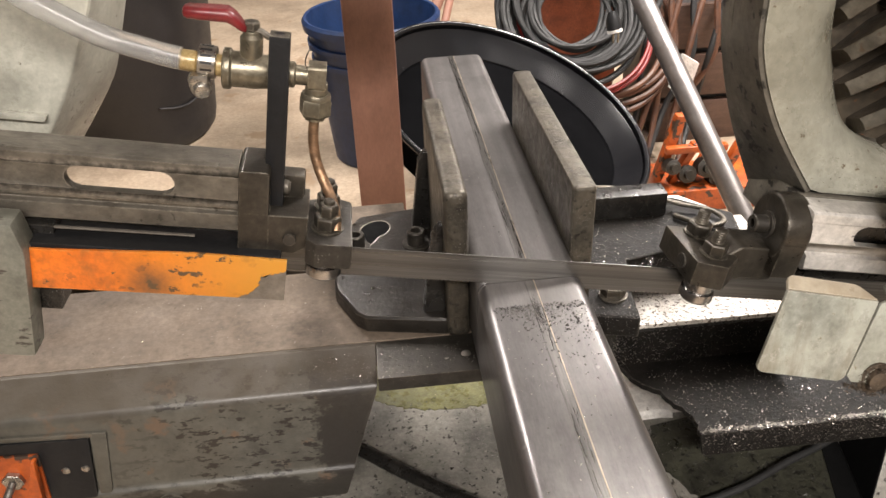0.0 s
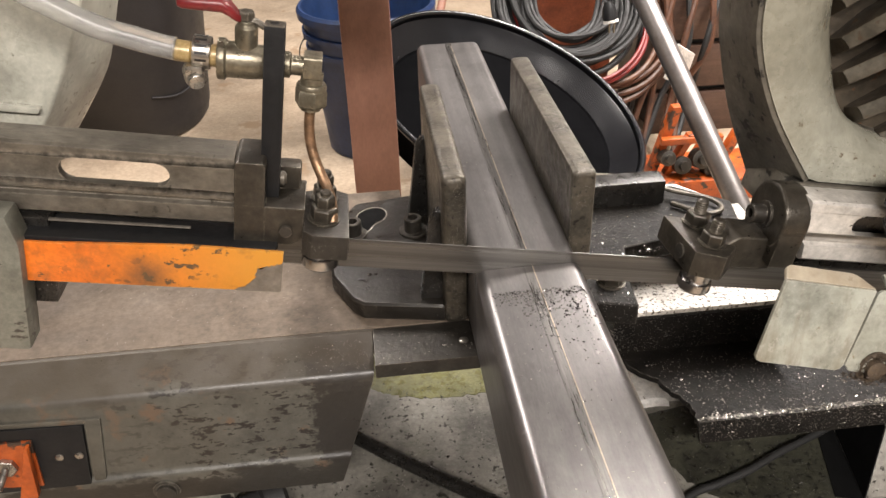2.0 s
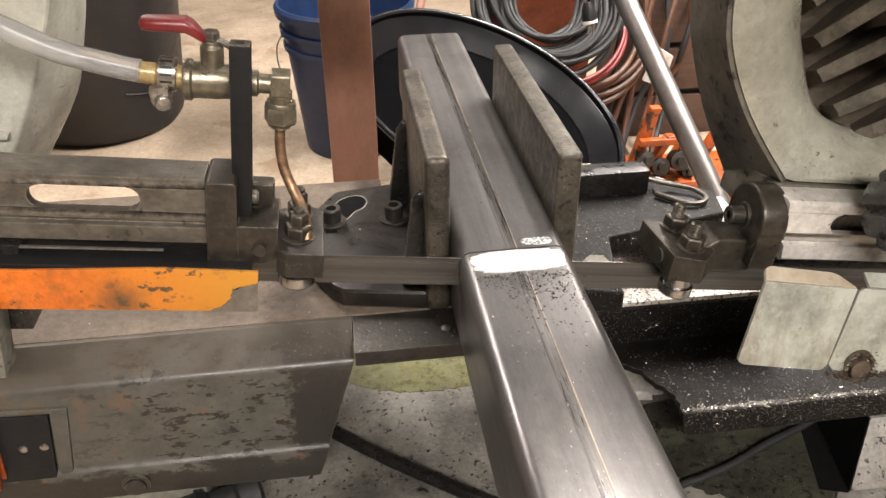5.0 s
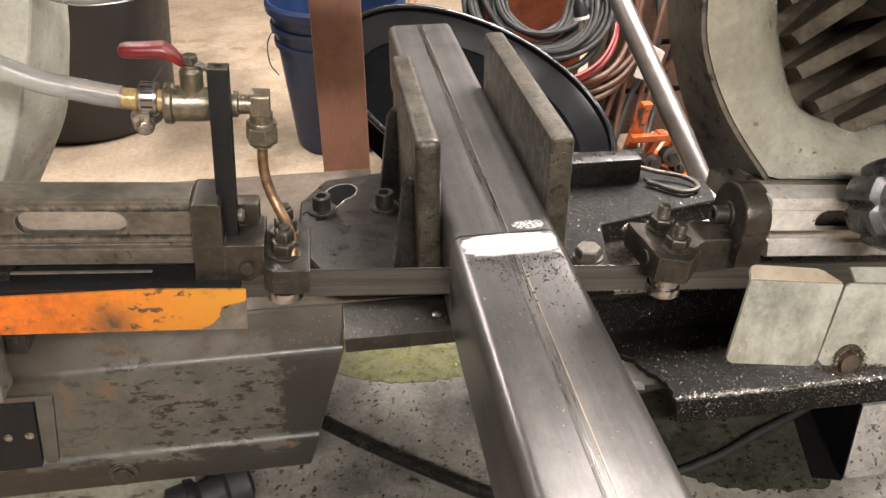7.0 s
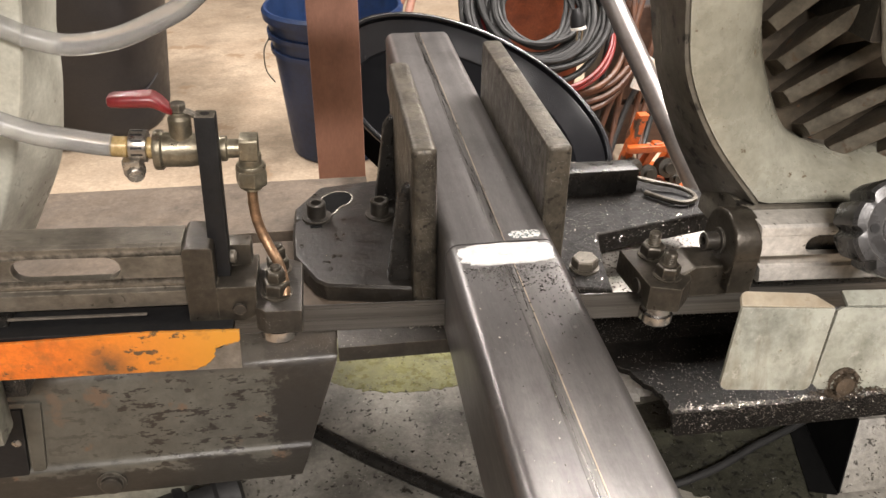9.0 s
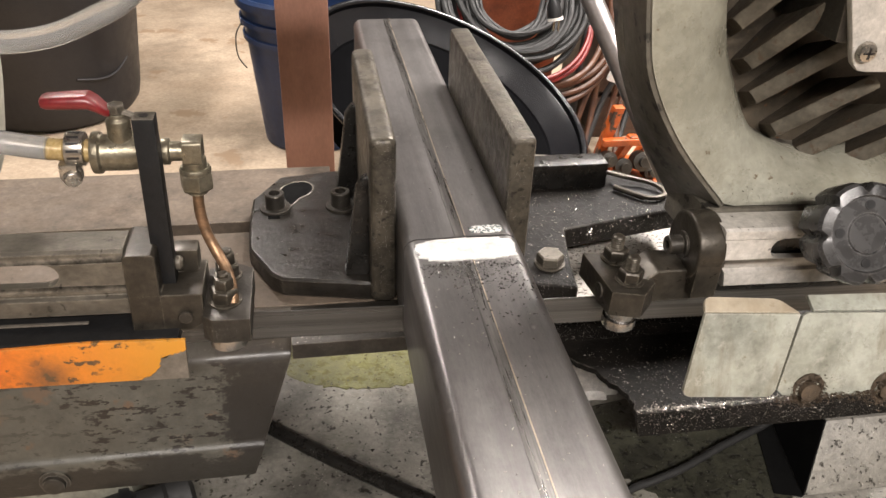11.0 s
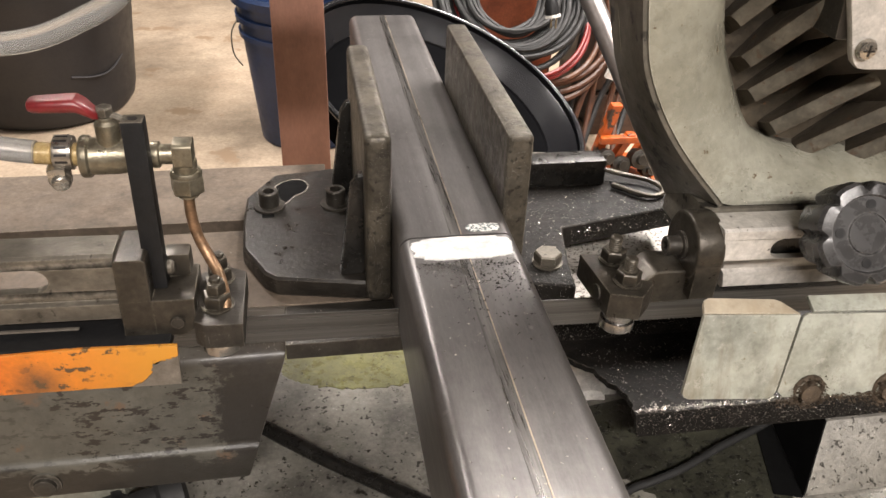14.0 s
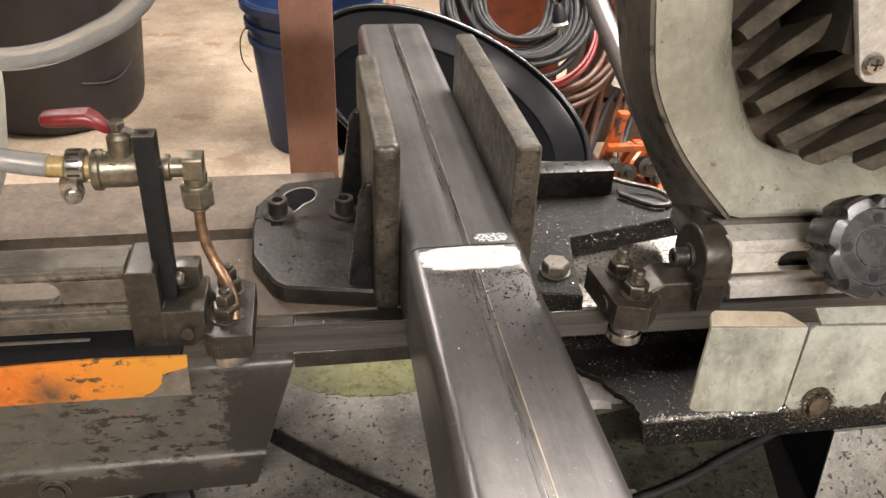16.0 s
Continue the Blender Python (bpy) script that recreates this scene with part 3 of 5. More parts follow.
for v in b.verts:
    if v.co.x > -0.2:
        v.co.x -= max(0.0, 0.632 - v.co.z) * 0.31
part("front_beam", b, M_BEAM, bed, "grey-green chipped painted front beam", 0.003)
b = new_bm(); prism(b, [(-0.56, 0.522), (-0.448, 0.522), (-0.436, 0.606), (-0.56, 0.611)], "y", 0.004, 0.012)
part("switch_panel", b, M_BLACK, bed, "black switch panel", 0.002)
b = new_bm()
prism(b, [(-0.447, 0.516), (-0.434, 0.516), (-0.418, 0.611), (-0.434, 0.612)], "y", 0.0055, 0.012)
prism(b, [(-0.56, 0.611), (-0.434, 0.605), (-0.4305, 0.612), (-0.56, 0.618)], "y", 0.0055, 0.012)
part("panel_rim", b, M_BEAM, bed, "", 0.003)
for x in (-0.468, -0.449):
    b = new_bm(); lathe(b, (x, 0.0045, 0.567), (0, -1, 0), [(0.0045, 0), (0.0042, 0.0015), (0.002, 0.0028)], 16)
    part("screw", b, M_BRIGHT, bed)
b = new_bm(); prism(b, [(-0.55, 0.535), (-0.492, 0.532), (-0.487, 0.594), (-0.55, 0.597)], "y", 0.0015, 0.0045)
part("switch_plate", b, M_JACK, bed, "orange switch plate", 0.001)
b = new_bm(); prism(b, [(-0.512, 0.53), (-0.494, 0.53), (-0.486, 0.597), (-0.489, 0.597)], "y", -0.012, -0.004)
part("warning_tag", b, M_JACK, bed, "bright orange triangular tag", 0.001)
b = new_bm()
hex_nut(b, (-0.518, 0.0015, 0.565), (0, -1, 0), 0.011, 0.006)
cyl(b, (-0.518, -0.004, 0.565), (-0.522, -0.022, 0.556), 0.004, 12)
part("toggle_switch", b, M_BRIGHT, bed, "steel toggle switch")
b = new_bm(); lathe(b, (-0.376, 0.0042, 0.505), (0, -1, 0), [(0.0145, -0.002), (0.014, 0.002), (0.0105, 0.003), (0.010, 0.007), (0.007, 0.0085)], 20)
part("bolt", b, M_BEAM, bed)
b = new_bm(); box(b, -0.75, -0.315, 0.02, 0.08, 0.40, 0.487)
part("lower_frame", b, M_PAINT, bed, "", 0.003)
b = new_bm(); box(b, -0.75, -0.42, 0.09, 0.35, 0.0, 0.615)
part("pedestal", b, M_PAINT, bed, "", 0.004)

# coolant pan under the cut
pan = thing("coolant_pan", (0.15, 0, 0.405), "grimy grey coolant pan strewn with swarf under the saw", "drip pan")
b = new_bm(); box(b, -0.315, 0.62, -0.42, 0.36, 0.405, 0.42)
part("pan_floor", b, M_PAN, pan)
b = new_bm(); box(b, -0.315, 0.62, 0.362, 0.375, 0.405, 0.45)
part("pan_rim", b, M_PAN, pan)
b = new_bm(); box(b, -0.315, 0.62, -0.435, -0.422, 0.405, 0.45)
part("pan_rim", b, M_PAN, pan)
puddle = new_bm()
rnd = random.Random(17)
shore = [(x + rnd.uniform(-0.003, 0.003), y + rnd.uniform(-0.0035, 0.0035)) for x, y in curve2([(-0.19, 0.30), (-0.172, 0.235), (-0.145, 0.208), (-0.11, 0.195), (-0.06, 0.188), (0.0, 0.192), (0.03, 0.20)], 7)]
prism(puddle, shore + [(0.03, 0.34), (-0.19, 0.34)], "z", 0.4195, 0.4208)
solo("coolant_puddle", puddle, M_SUDS, "green coolant puddle lying in the pan", "puddle", kind="stuff")
b = new_bm(); pipe(b, [(-0.24, 0.165, 0.44), (-0.188, 0.127, 0.432), (-0.136, 0.086, 0.428), (-0.082, 0.044, 0.428), (-0.008, -0.009, 0.428), (0.06, -0.04, 0.428), (0.09, -0.06, 0.428)], 0.0085, 12)
solo("rubber_hose", b, M_BLACKIRON, "oily black rubber hose lying in coolant pan", "hose")
b = new_bm(); pipe(b, [(0.11, -0.07, 0.425), (0.192, -0.016, 0.4255), (0.229, -0.004, 0.4255), (0.274, 0.011, 0.4255), (0.326, 0.034, 0.426), (0.378, 0.054, 0.426), (0.45, 0.085, 0.427)], 0.0046, 12)
solo("power_cable", b, M_CABLE, "thin black cable lying in coolant pan", "cable")
# One patch for the pan's sludge and the tray's painted shadow.
sludge = new_bm()
rnd = random.Random(23)
mud = [(x + rnd.uniform(-0.004, 0.004), y + rnd.uniform(-0.004, 0.004)) for x, y in curve2([(0.185, 0.118), (0.176, 0.07), (0.19, 0.03), (0.215, -0.005), (0.25, -0.03), (0.30, -0.045), (0.345, -0.052), (0.372, -0.045)], 6)]
prism(sludge, mud + [(0.40, 0.12), (0.30, 0.14)], "z", 0.4195, 0.4204)
solo("oily_sludge", sludge, M_SLUDGE, "dark oily greenish sludge in the pan with the tray's shadow painted in", "sludge", kind="stuff")
fitting = thing("hose_fitting", (-0.30, 0.02, 0.42), "black oily hose fitting lying under the beam", "hose fitting")
b = new_bm(); lathe(b, (-0.345, 0.0, 0.446), (1, 0.35, 0.0), [(0.014, 0), (0.022, 0.004), (0.024, 0.03), (0.018, 0.036), (0.018, 0.06), (0.024, 0.064), (0.024, 0.085), (0.012, 0.09)], 24)
part("body", b, M_CABLE, fitting)
b = new_bm(); lathe(b, (-0.325, 0.008, 0.446), (1, 0.35, 0.0), [(0.0255, 0), (0.0265, 0.002), (0.0265, 0.008), (0.0255, 0.010)], 24)
part("band", b, M_BLACK, fitting, "dark clamp band")
stand = thing("saw_stand", (0.45, 0, 0), "grey-green painted steel stand cabinet under the saw", "saw stand")
b = new_bm()
lower = [b.verts.new(p) for p in ((0.389, -0.0425, 0.421), (0.76, -0.0425, 0.421), (0.76, 0.16, 0.421), (0.43, 0.16, 0.421))]
upper = [b.verts.new(p) for p in ((0.421, 0.001, 0.487), (0.76, 0.001, 0.487), (0.76, 0.16, 0.487), (0.455, 0.16, 0.487))]
b.faces.new(lower)
b.faces.new(upper)
for i in range(4):
    b.faces.new((lower[i], lower[(i + 1) % 4], upper[(i + 1) % 4], upper[i]))
part("cabinet", b, M_PAN, stand, "swarf-strewn grey painted box", 0.002)
part("swarf", scatter(260, 32, lambda r: (lambda h: (r.uniform(0.42, 0.6), -0.043 + 0.66 * h, 0.4215 + h))(r.uniform(0.0, 0.06)), (0.0005, 0.0012)), M_BRIGHT, stand, "swarf on the sloping face", smooth=False, kind="stuff")
# Black sheet that paints the deep shadow left of the cabinet.
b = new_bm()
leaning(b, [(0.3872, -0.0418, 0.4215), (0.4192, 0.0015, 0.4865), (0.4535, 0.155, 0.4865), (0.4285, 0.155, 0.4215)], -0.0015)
part("side_opening", b, M_VOID, stand, "black sheet painting the shadow on the cabinet's side")
# Thin black sheet that carries the same painted shadow over the pan floor.
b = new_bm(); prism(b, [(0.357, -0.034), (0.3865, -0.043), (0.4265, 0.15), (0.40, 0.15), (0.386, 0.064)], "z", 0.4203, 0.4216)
part("drain", b, M_VOID, stand, "flat black sheet painting the shadow on the pan floor")
for x in (-0.28, 0.58):
    for y in (-0.38, 0.32):
        b = new_bm(); box(b, x - 0.02, x + 0.02, y - 0.02, y + 0.02, 0.0, 0.405)
        part("leg", b, M_PAINT, stand)

# ---- left vise jaw ----
JTOP = 0.818
vise = thing("vise_jaw", (-0.1, 0.15, BED), "dark cast-iron vise jaw bolted to the saw table", "vise jaw", "vise jaws")
b = new_bm(); prism(b, [(-0.0728, 0.653), (-0.0492, 0.653), (-0.0492, JTOP + 0.004), (-0.0728, JTOP + 0.004)], "y", 0.049, 0.288)
part("jaw_plate", b, M_JAW, vise, "pitted iron jaw plate with worn edges", 0.0085, 5)
b = new_bm(); prism(b, [(-0.19, 0.18), (-0.188, 0.13), (-0.166, 0.083), (-0.155, 0.073), (-0.0695, 0.056), (-0.0695, 0.30), (-0.16, 0.285), (-0.188, 0.235)], "z", 0.6505, 0.672)
part("base", b, M_VISE, vise, "dark oily cast base", 0.006, 3)
for y0, y1 in ((0.07, 0.083), (0.238, 0.251)):
    b = new_bm(); prism(b, [(-0.0695, 0.672), (-0.096, 0.672), (-0.0835, 0.765), (-0.077, 0.775), (-0.0695, 0.775)], "y", y0, y1)
    part("rib", b, M_BLACKIRON, vise, "", 0.003)
slot = [(-0.1586, 0.2472), (-0.1558, 0.2564), (-0.1453, 0.2658), (-0.1346, 0.2681), (-0.1261, 0.2640), (-0.1220, 0.2545), (-0.1234, 0.2438), (-0.1289, 0.2349), (-0.1363, 0.2295), (-0.1422, 0.2192), (-0.1471, 0.2125)]
b = new_bm(); prism(b, curve2(slot), "z", 0.671, 0.6726)
part("slot", b, M_VOID, vise, "black curved adjusting slot")
b = new_bm(); pipe(b, [(x, y, 0.6722) for x, y in slot], 0.0009, 8)
part("slot_rim", b, M_STEEL, vise, "bright worn rim of the curved slot")
b = new_bm(); box(b, -0.1705, -0.158, 0.186, 0.196, 0.671, 0.6726)
part("slot", b, M_VOID, vise, "black slot end")
for x, y in ((-0.163, 0.208), (-0.093, 0.206)):
    b = new_bm()
    lathe(b, (x, y, 0.672), (0, 0, 1), [(0.0165, 0), (0.0165, 0.0025), (0.016, 0.003), (0.0105, 0.003), (0.0105, 0.0185), (0.0098, 0.0195), (0.0062, 0.0195), (0.0058, 0.009)], 24)
    part("cap_screw", b, M_IRON, vise, "oily socket cap screw with washer")

# ---- right vise jaw ----
vise2 = thing("vise_jaw", (0.12, 0.15, BED), "dark cast-iron fixed vise jaw with hex bolt and arc slot", "vise jaw", "vise jaws")
b = new_bm(); prism(b, [(0.0494, 0.653), (0.0728, 0.653), (0.0728, JTOP), (0.0494, JTOP)], "y", 0.048, 0.367)
part("jaw_plate", b, M_JAW, vise2, "pitted iron jaw plate with worn edges", 0.006, 4)
b = new_bm(); prism(b, [(0.0745, 0.06), (0.129, 0.045), (0.133, 0.085), (0.147, 0.155), (0.30, 0.188), (0.31, 0.24), (0.25, 0.29), (0.0745, 0.30)], "z", 0.632, 0.659)
part("base", b, M_TRAY, vise2, "chip-covered black cast base", 0.004, 3)
b = new_bm(); box(b, 0.076, 0.225, 0.245, 0.275, 0.659, 0.691)
part("web", b, M_BLACKIRON, vise2, "", 0.003)
b = new_bm(); pipe(b, [(0.076, 0.312, 0.675), (0.163, 0.300, 0.675), (0.20, 0.282, 0.674), (0.24, 0.255, 0.670), (0.275, 0.238, 0.667), (0.287, 0.222, 0.665), (0.283, 0.209, 0.664), (0.262, 0.206, 0.664), (0.232, 0.236, 0.664)], 0.003, 8)
part("arc_rail", b, M_STEEL, vise2, "worn bright rim of the curved slot")
b = new_bm(); prism(b, [(0.232, 0.238), (0.258, 0.21), (0.28, 0.212), (0.282, 0.224), (0.262, 0.242), (0.235, 0.255)], "z", 0.658, 0.6602)
part("slot", b, M_BLACK, vise2, "black curved adjusting slot")
b = new_bm()
lathe(b, (0.1115, 0.089, 0.659), (0, 0, 1), [(0.0155, 0), (0.0155, 0.002)], 20)
hex_nut(b, (0.1115, 0.089, 0.661), (0, 0, 1), 0.014, 0.011)
part("hex_bolt", b, M_STEEL, vise2, "worn steel hex bolt")

# pale card and chips below the right guide
b = new_bm(); box(b, 0.125, 0.37, 0.108, 0.33, 0.592, 0.598)
solo("chip_board", b, M_CHIPS, "pale board strewn with dark metal chips beside the vise", "board", 0.001)
b = new_bm(); prism(b, [(0.18, 0.36), (0.30, 0.335), (0.32, 0.31), (0.335, 0.345), (0.30, 0.39), (0.19, 0.395)], "z", 0.6, 0.603)
solo("paper_sheet", b, M_WHITE, "creased white paper sheet lying on the board", "paper")
support = thing("support_box", (0.24, 0.14, 0.5202), "dark oily steel box carrying the board", "support")
b = new_bm(); box(b, 0.135, 0.345, 0.130, 0.18, 0.5202, 0.5868)
part("body", b, M_TRAY, support, "", 0.0015)
b = new_bm(); box(b, 0.128, 0.349, 0.1085, 0.168, 0.587, 0.5918)
part("top_flange", b, M_BLACKIRON, support, "worn dark top flange", 0.001)
solo("pan_foam", foam_blob(0.06, 0.248, 0.13, 0.27, 0.4198, 0.012, 9), M_WHITE, "pale dried foam with dark chips in the pan", "foam", kind="stuff")

# chip tray in front
tray = thing("chip_tray", (0.3, 0.05, 0.5), "black oily steel chip tray covered in swarf", "chip tray")
b = new_bm(); rnd = random.Random(29)
torn_edge = [(x + rnd.uniform(-0.0025, 0.0025), y) for x, y in curve2([(0.197, 0.011), (0.199, 0.034), (0.187, 0.056), (0.175, 0.08), (0.156, 0.098), (0.147, 0.12), (0.134, 0.138), (0.13, 0.165)], 4)]
prism(b, torn_edge + [(0.13, 0.19), (0.62, 0.19), (0.62, 0.004)], "z", 0.512, 0.520)
part("floor_plate", b, M_TRAY, tray, "", 0.001)
b = new_bm(); prism(b, [(0.196, 0.522), (0.62, 0.522), (0.62, 0.488), (0.203, 0.488)], "y", 0.003, 0.0105)
part("front_lip", b, M_TRAY, tray, "swarf-crusted front lip", 0.002)
def tray_spot(r):
    k = r.random()
    if k < 0.34:
        return r.uniform(0.198, 0.55), r.gauss(0.0075, 0.0022), 0.5222
    if k < 0.56:
        x, y = r.uniform(0.16, 0.5), r.uniform(0.012, 0.11)
        return None if x < 0.207 - 0.5 * max(0.0, y - 0.03) else (x, y, 0.5203)
    if k < 0.80:
        return r.uniform(0.20, 0.5), 0.0024, 0.49 + 0.031 * r.random() ** 0.7
    return 0.132 + 0.2 * r.random() ** 1.6, 0.1292, r.uniform(0.522, 0.586)


b = scatter(6000, 4, tray_spot, (0.0003, 0.0010))
part("swarf", b, M_BRIGHT, tray, "glinting steel swarf", smooth=False, kind="stuff")

part("swarf", scatter(760, 11, lambda r: (lambda k: (((-0.022, -0.005, 0.012, 0.03)[k] + r.gauss(0, 0.008)), -0.038 - (0.012, 0.045, 0.03, 0.05)[k] * abs(r.gauss(0, 0.75)), TOP + 0.0002))(r.randrange(4)), (0.0004, 0.0013)), M_BLACKIRON, tube, "dark cutting chips on the tube", smooth=False, kind="stuff")
part("swarf", scatter(170, 12, lambda r: (r.uniform(-0.037, 0.037), -0.04 - 0.4 * r.random() ** 1.5, TOP + 0.0002), (0.0004, 0.0009)), M_BRIGHT, tube, "bright specks of swarf on the tube", smooth=False, kind="stuff")
part("swarf", scatter(60, 13, lambda r: (r.uniform(-0.035, 0.035), r.uniform(0.01, 0.3), TOP + 0.0002), (0.0004, 0.0009)), M_BRIGHT, tube, "bright specks of swarf on the tube", smooth=False, kind="stuff")
part("swarf", scatter(260, 14, lambda r: (lambda x, y: (x, y, 0.632 + (y - 0.013) * 0.47))(-0.15 - abs(r.gauss(0, 0.05)), r.uniform(0.014, 0.046)), (0.0002, 0.0005)), M_BRIGHT, bed, "glinting swarf on the beam end", smooth=False, kind="stuff")
part("swarf", scatter(70, 15, lambda r: (r.uniform(-0.145, -0.04), r.uniform(0.004, 0.05), 0.6487)), M_BRIGHT, bed, "glinting swarf on the shelf", smooth=False, kind="stuff")
part("swarf", scatter(150, 16, lambda r: (r.uniform(-0.45, -0.1), r.uniform(0.062, 0.19), 0.6502), (0.0002, 0.0006)), M_BRIGHT, bed, "scattered swarf on the table", smooth=False, kind="stuff")
part("swarf", scatter(1100, 17, lambda r: (r.uniform(0.076, 0.30), r.uniform(0.06, 0.24), 0.6592) if r.random() < 0.9 else None, (0.0003, 0.0009)), M_BRIGHT, vise2, "glinting swarf on the base", smooth=False, kind="stuff")
part("swarf", scatter(120, 18, lambda r: (r.uniform(-0.18, -0.075), r.uniform(0.07, 0.27), 0.6722), (0.0002, 0.0006)), M_BRIGHT, vise, "scattered swarf on the base", smooth=False, kind="stuff")
pan_chips = solo("pan_swarf", scatter(900, 19, lambda r: (r.uniform(-0.2, 0.5), r.uniform(-0.2, 0.3), 0.4205), (0.0006, 0.0022)), M_BLACKIRON, "dark chips strewn over the coolant pan", "metal chips", kind="stuff")
bright_chips = solo("pan_swarf", scatter(350, 20, lambda r: (r.uniform(-0.2, 0.5), r.uniform(-0.25, 0.3), 0.4208), (0.0005, 0.0014)), M_BRIGHT, "bright chips strewn over the coolant pan", "metal chips", kind="stuff")

# ---- saw bow: drawn with the blade level, then swung about the pivot ----
bow = thing("saw_bow", DRAWN, "grey-green bandsaw bow with blade, guides and coolant valve", "bandsaw bow")
BZ0, BZ1 = 0.647, 0.676
b = new_bm()
box(b, -0.62, 0.62, -0.0006, 0.0006, BZ0 + 0.0012, BZ1)
n = 310
for i in range(n):
    x = -0.62 + 1.24 * i / n
    v = [b.verts.new((x + dx, s, z)) for s in (-0.0006, 0.0006) for dx, z in ((0, BZ0 + 0.0012), (0.0035, BZ0 + 0.0012), (0.0034, BZ0))]
    for f in ((0, 1, 2), (3, 5, 4), (0, 2, 5, 3), (1, 4, 5, 2)):
        b.faces.new([v[k] for k in f])
part("blade", b, M_BLADE, bow, "grey steel toothed saw blade", smooth=False)


def arm_pieces(x0, x1, s0, s1):
    zs0, zs1, r = 0.730, 0.7505, 0.0095
    bm = bmesh.new()
    up = [(0.0, 0.7545), (-0.022, 0.7535), (-0.022, zs1), (-0.030, zs1), (-0.030, 0.7585), (-0.027, 0.7605), (0.0, 0.7605)]
    low = [(-0.006, 0.700), (-0.026, 0.700), (-0.031, 0.704), (-0.031, 0.7175), (-0.0265, 0.719), (-0.0265, 0.7215), (-0.030, 0.723), (-0.030, zs0), (-0.022, zs0), (-0.022, 0.712), (-0.006, 0.708)]
    prism(bm, up, "x", x0, x1)
    prism(bm, low, "x", x0, x1)
    for a, c, side in ((x0, s0, 1), (s1, x1, -1)):
        pts = [(a, zs0), (c, zs0), (c, zs1), (a, zs1)]
        cz = (zs0 + zs1) / 2
        if c == s0:
            arc = [(c + r - r * math.cos(radians(q)), cz + r * math.sin(radians(q))) for q in range(-90, 91, 15)]
            pts = [(a, zs0)] + [(p[0], p[1]) for p in arc] + [(a, zs1)]
        else:
            arc = [(a - r + r * math.cos(radians(q)), cz + r * math.sin(radians(q))) for q in range(-90, 91, 15)]
            pts = [(c, zs0), (c, zs1)] + arc[::-1]
        prism(bm, pts, "y", -0.030, -0.022)
    return bm


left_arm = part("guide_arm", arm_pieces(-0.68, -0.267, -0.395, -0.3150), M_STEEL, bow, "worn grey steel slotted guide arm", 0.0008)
# Added strip; its pale colour paints the bright line of light under the arm.
b = new_bm(); prism(b, [(-0.66, 0.6958), (-0.30, 0.6972), (-0.30, 0.6985), (-0.66, 0.6988)], "y", -0.0345, -0.0315)
part("packing_strip", b, M_BARE, bow, "thin pale strip painting the bright slit under the arm", 0.0004)
# bracket at the end of the left arm
b = new_bm()
prism(b, [(-0.2665, 0.690), (-0.243, 0.690), (-0.243, 0.7585), (-0.2455, 0.7608), (-0.264, 0.7608), (-0.2665, 0.759)], "y", -0.0388, 0.006)
prism(b, [(-0.2665, 0.690), (-0.222, 0.690), (-0.212, 0.697), (-0.212, 0.724), (-0.2665, 0.724)], "y", -0.0385, 0.012)
prism(b, [(-0.2435, 0.7235), (-0.2435, 0.737), (-0.240, 0.730), (-0.235, 0.7258), (-0.228, 0.7235)], "y", -0.006, 0.010)
part("arm_bracket", b, M_GUIDE, bow, "dark steel bracket holding the guide", 0.0042, 4)
b = new_bm(); box(b, -0.237, -0.2165, -0.006, 0.012, 0.723, 0.744)
part("lug", b, M_GUIDE, bow, "", 0.003)
b = new_bm(); lathe(b, (-0.226, -0.0418, 0.704), (0, 1, 0), [(0.005, 0), (0.0055, 0.0015)], 20)
part("plug", b, M_IRON, bow)
guide = part("guide_block", (lambda q: (prism(q, [(-0.213, -0.048), (-0.205, -0.055), (-0.176, -0.055), (-0.176, 0.018), (-0.19, 0.026), (-0.213, 0.018)], "z", 0.688, 0.7105), q)[1])(new_bm()), M_IRON, bow, "oily black blade guide block", 0.002)


def bolt_stack(x, y, z, parent, r=0.0115, stud=False):
    q = new_bm()
    lathe(q, (x, y, z), (0, 0, 1), [(r * 1.15, 0), (r * 1.15, 0.0018)], 20)
    hex_nut(q, (x, y, z + 0.0018), (0, 0, 1), r, 0.011)
    if stud:
        lathe(q, (x, y, z + 0.0128), (0, 0, 1), [(0.0058 - 0.0007 * (k % 2), 0.0011 * k) for k in range(11)] + [(0.004, 0.0128)], 16)
    else:
        hex_nut(q, (x, y, z + 0.0128), (0, 0, 1), r * 0.72, 0.010)
        lathe(q, (x, y, z + 0.0228), (0, 0, 1), [(0.0045, 0), (0.0045, 0.003), (0.003, 0.004)], 12)
    return part("bolt", q, M_GUIDE, parent, "oily hex nut on a threaded stud" if stud else "oily stacked hex nuts", 0.0004)


def roller(x, y, z0, z1, r, parent):
    q = new_bm()
    lathe(q, (x, y, z1), (0, 0, -1), [(r * 0.8, 0), (r * 0.93, 0.002), (r * 0.93, 0.013), (r * 0.86, 0.0135), (r * 0.86, 0.0148), (r * 1.03, 0.0152), (r * 1.06, 0.018), (r * 1.06, z1 - z0 - 0.001), (r * 0.95, z1 - z0 + 0.001)], 28)
    return part("guide_roller", q, M_CHROME, parent, "bright steel guide bearing")


bolt_stack(-0.1965, -0.029, 0.7105, guide)
bolt_stack(-0.1965, 0.006, 0.7105, guide, 0.010)
roller(-0.197, -0.022, 0.664, 0.689, 0.0145, guide)
roller(-0.197, 0.016, 0.664, 0.689, 0.0145, guide)

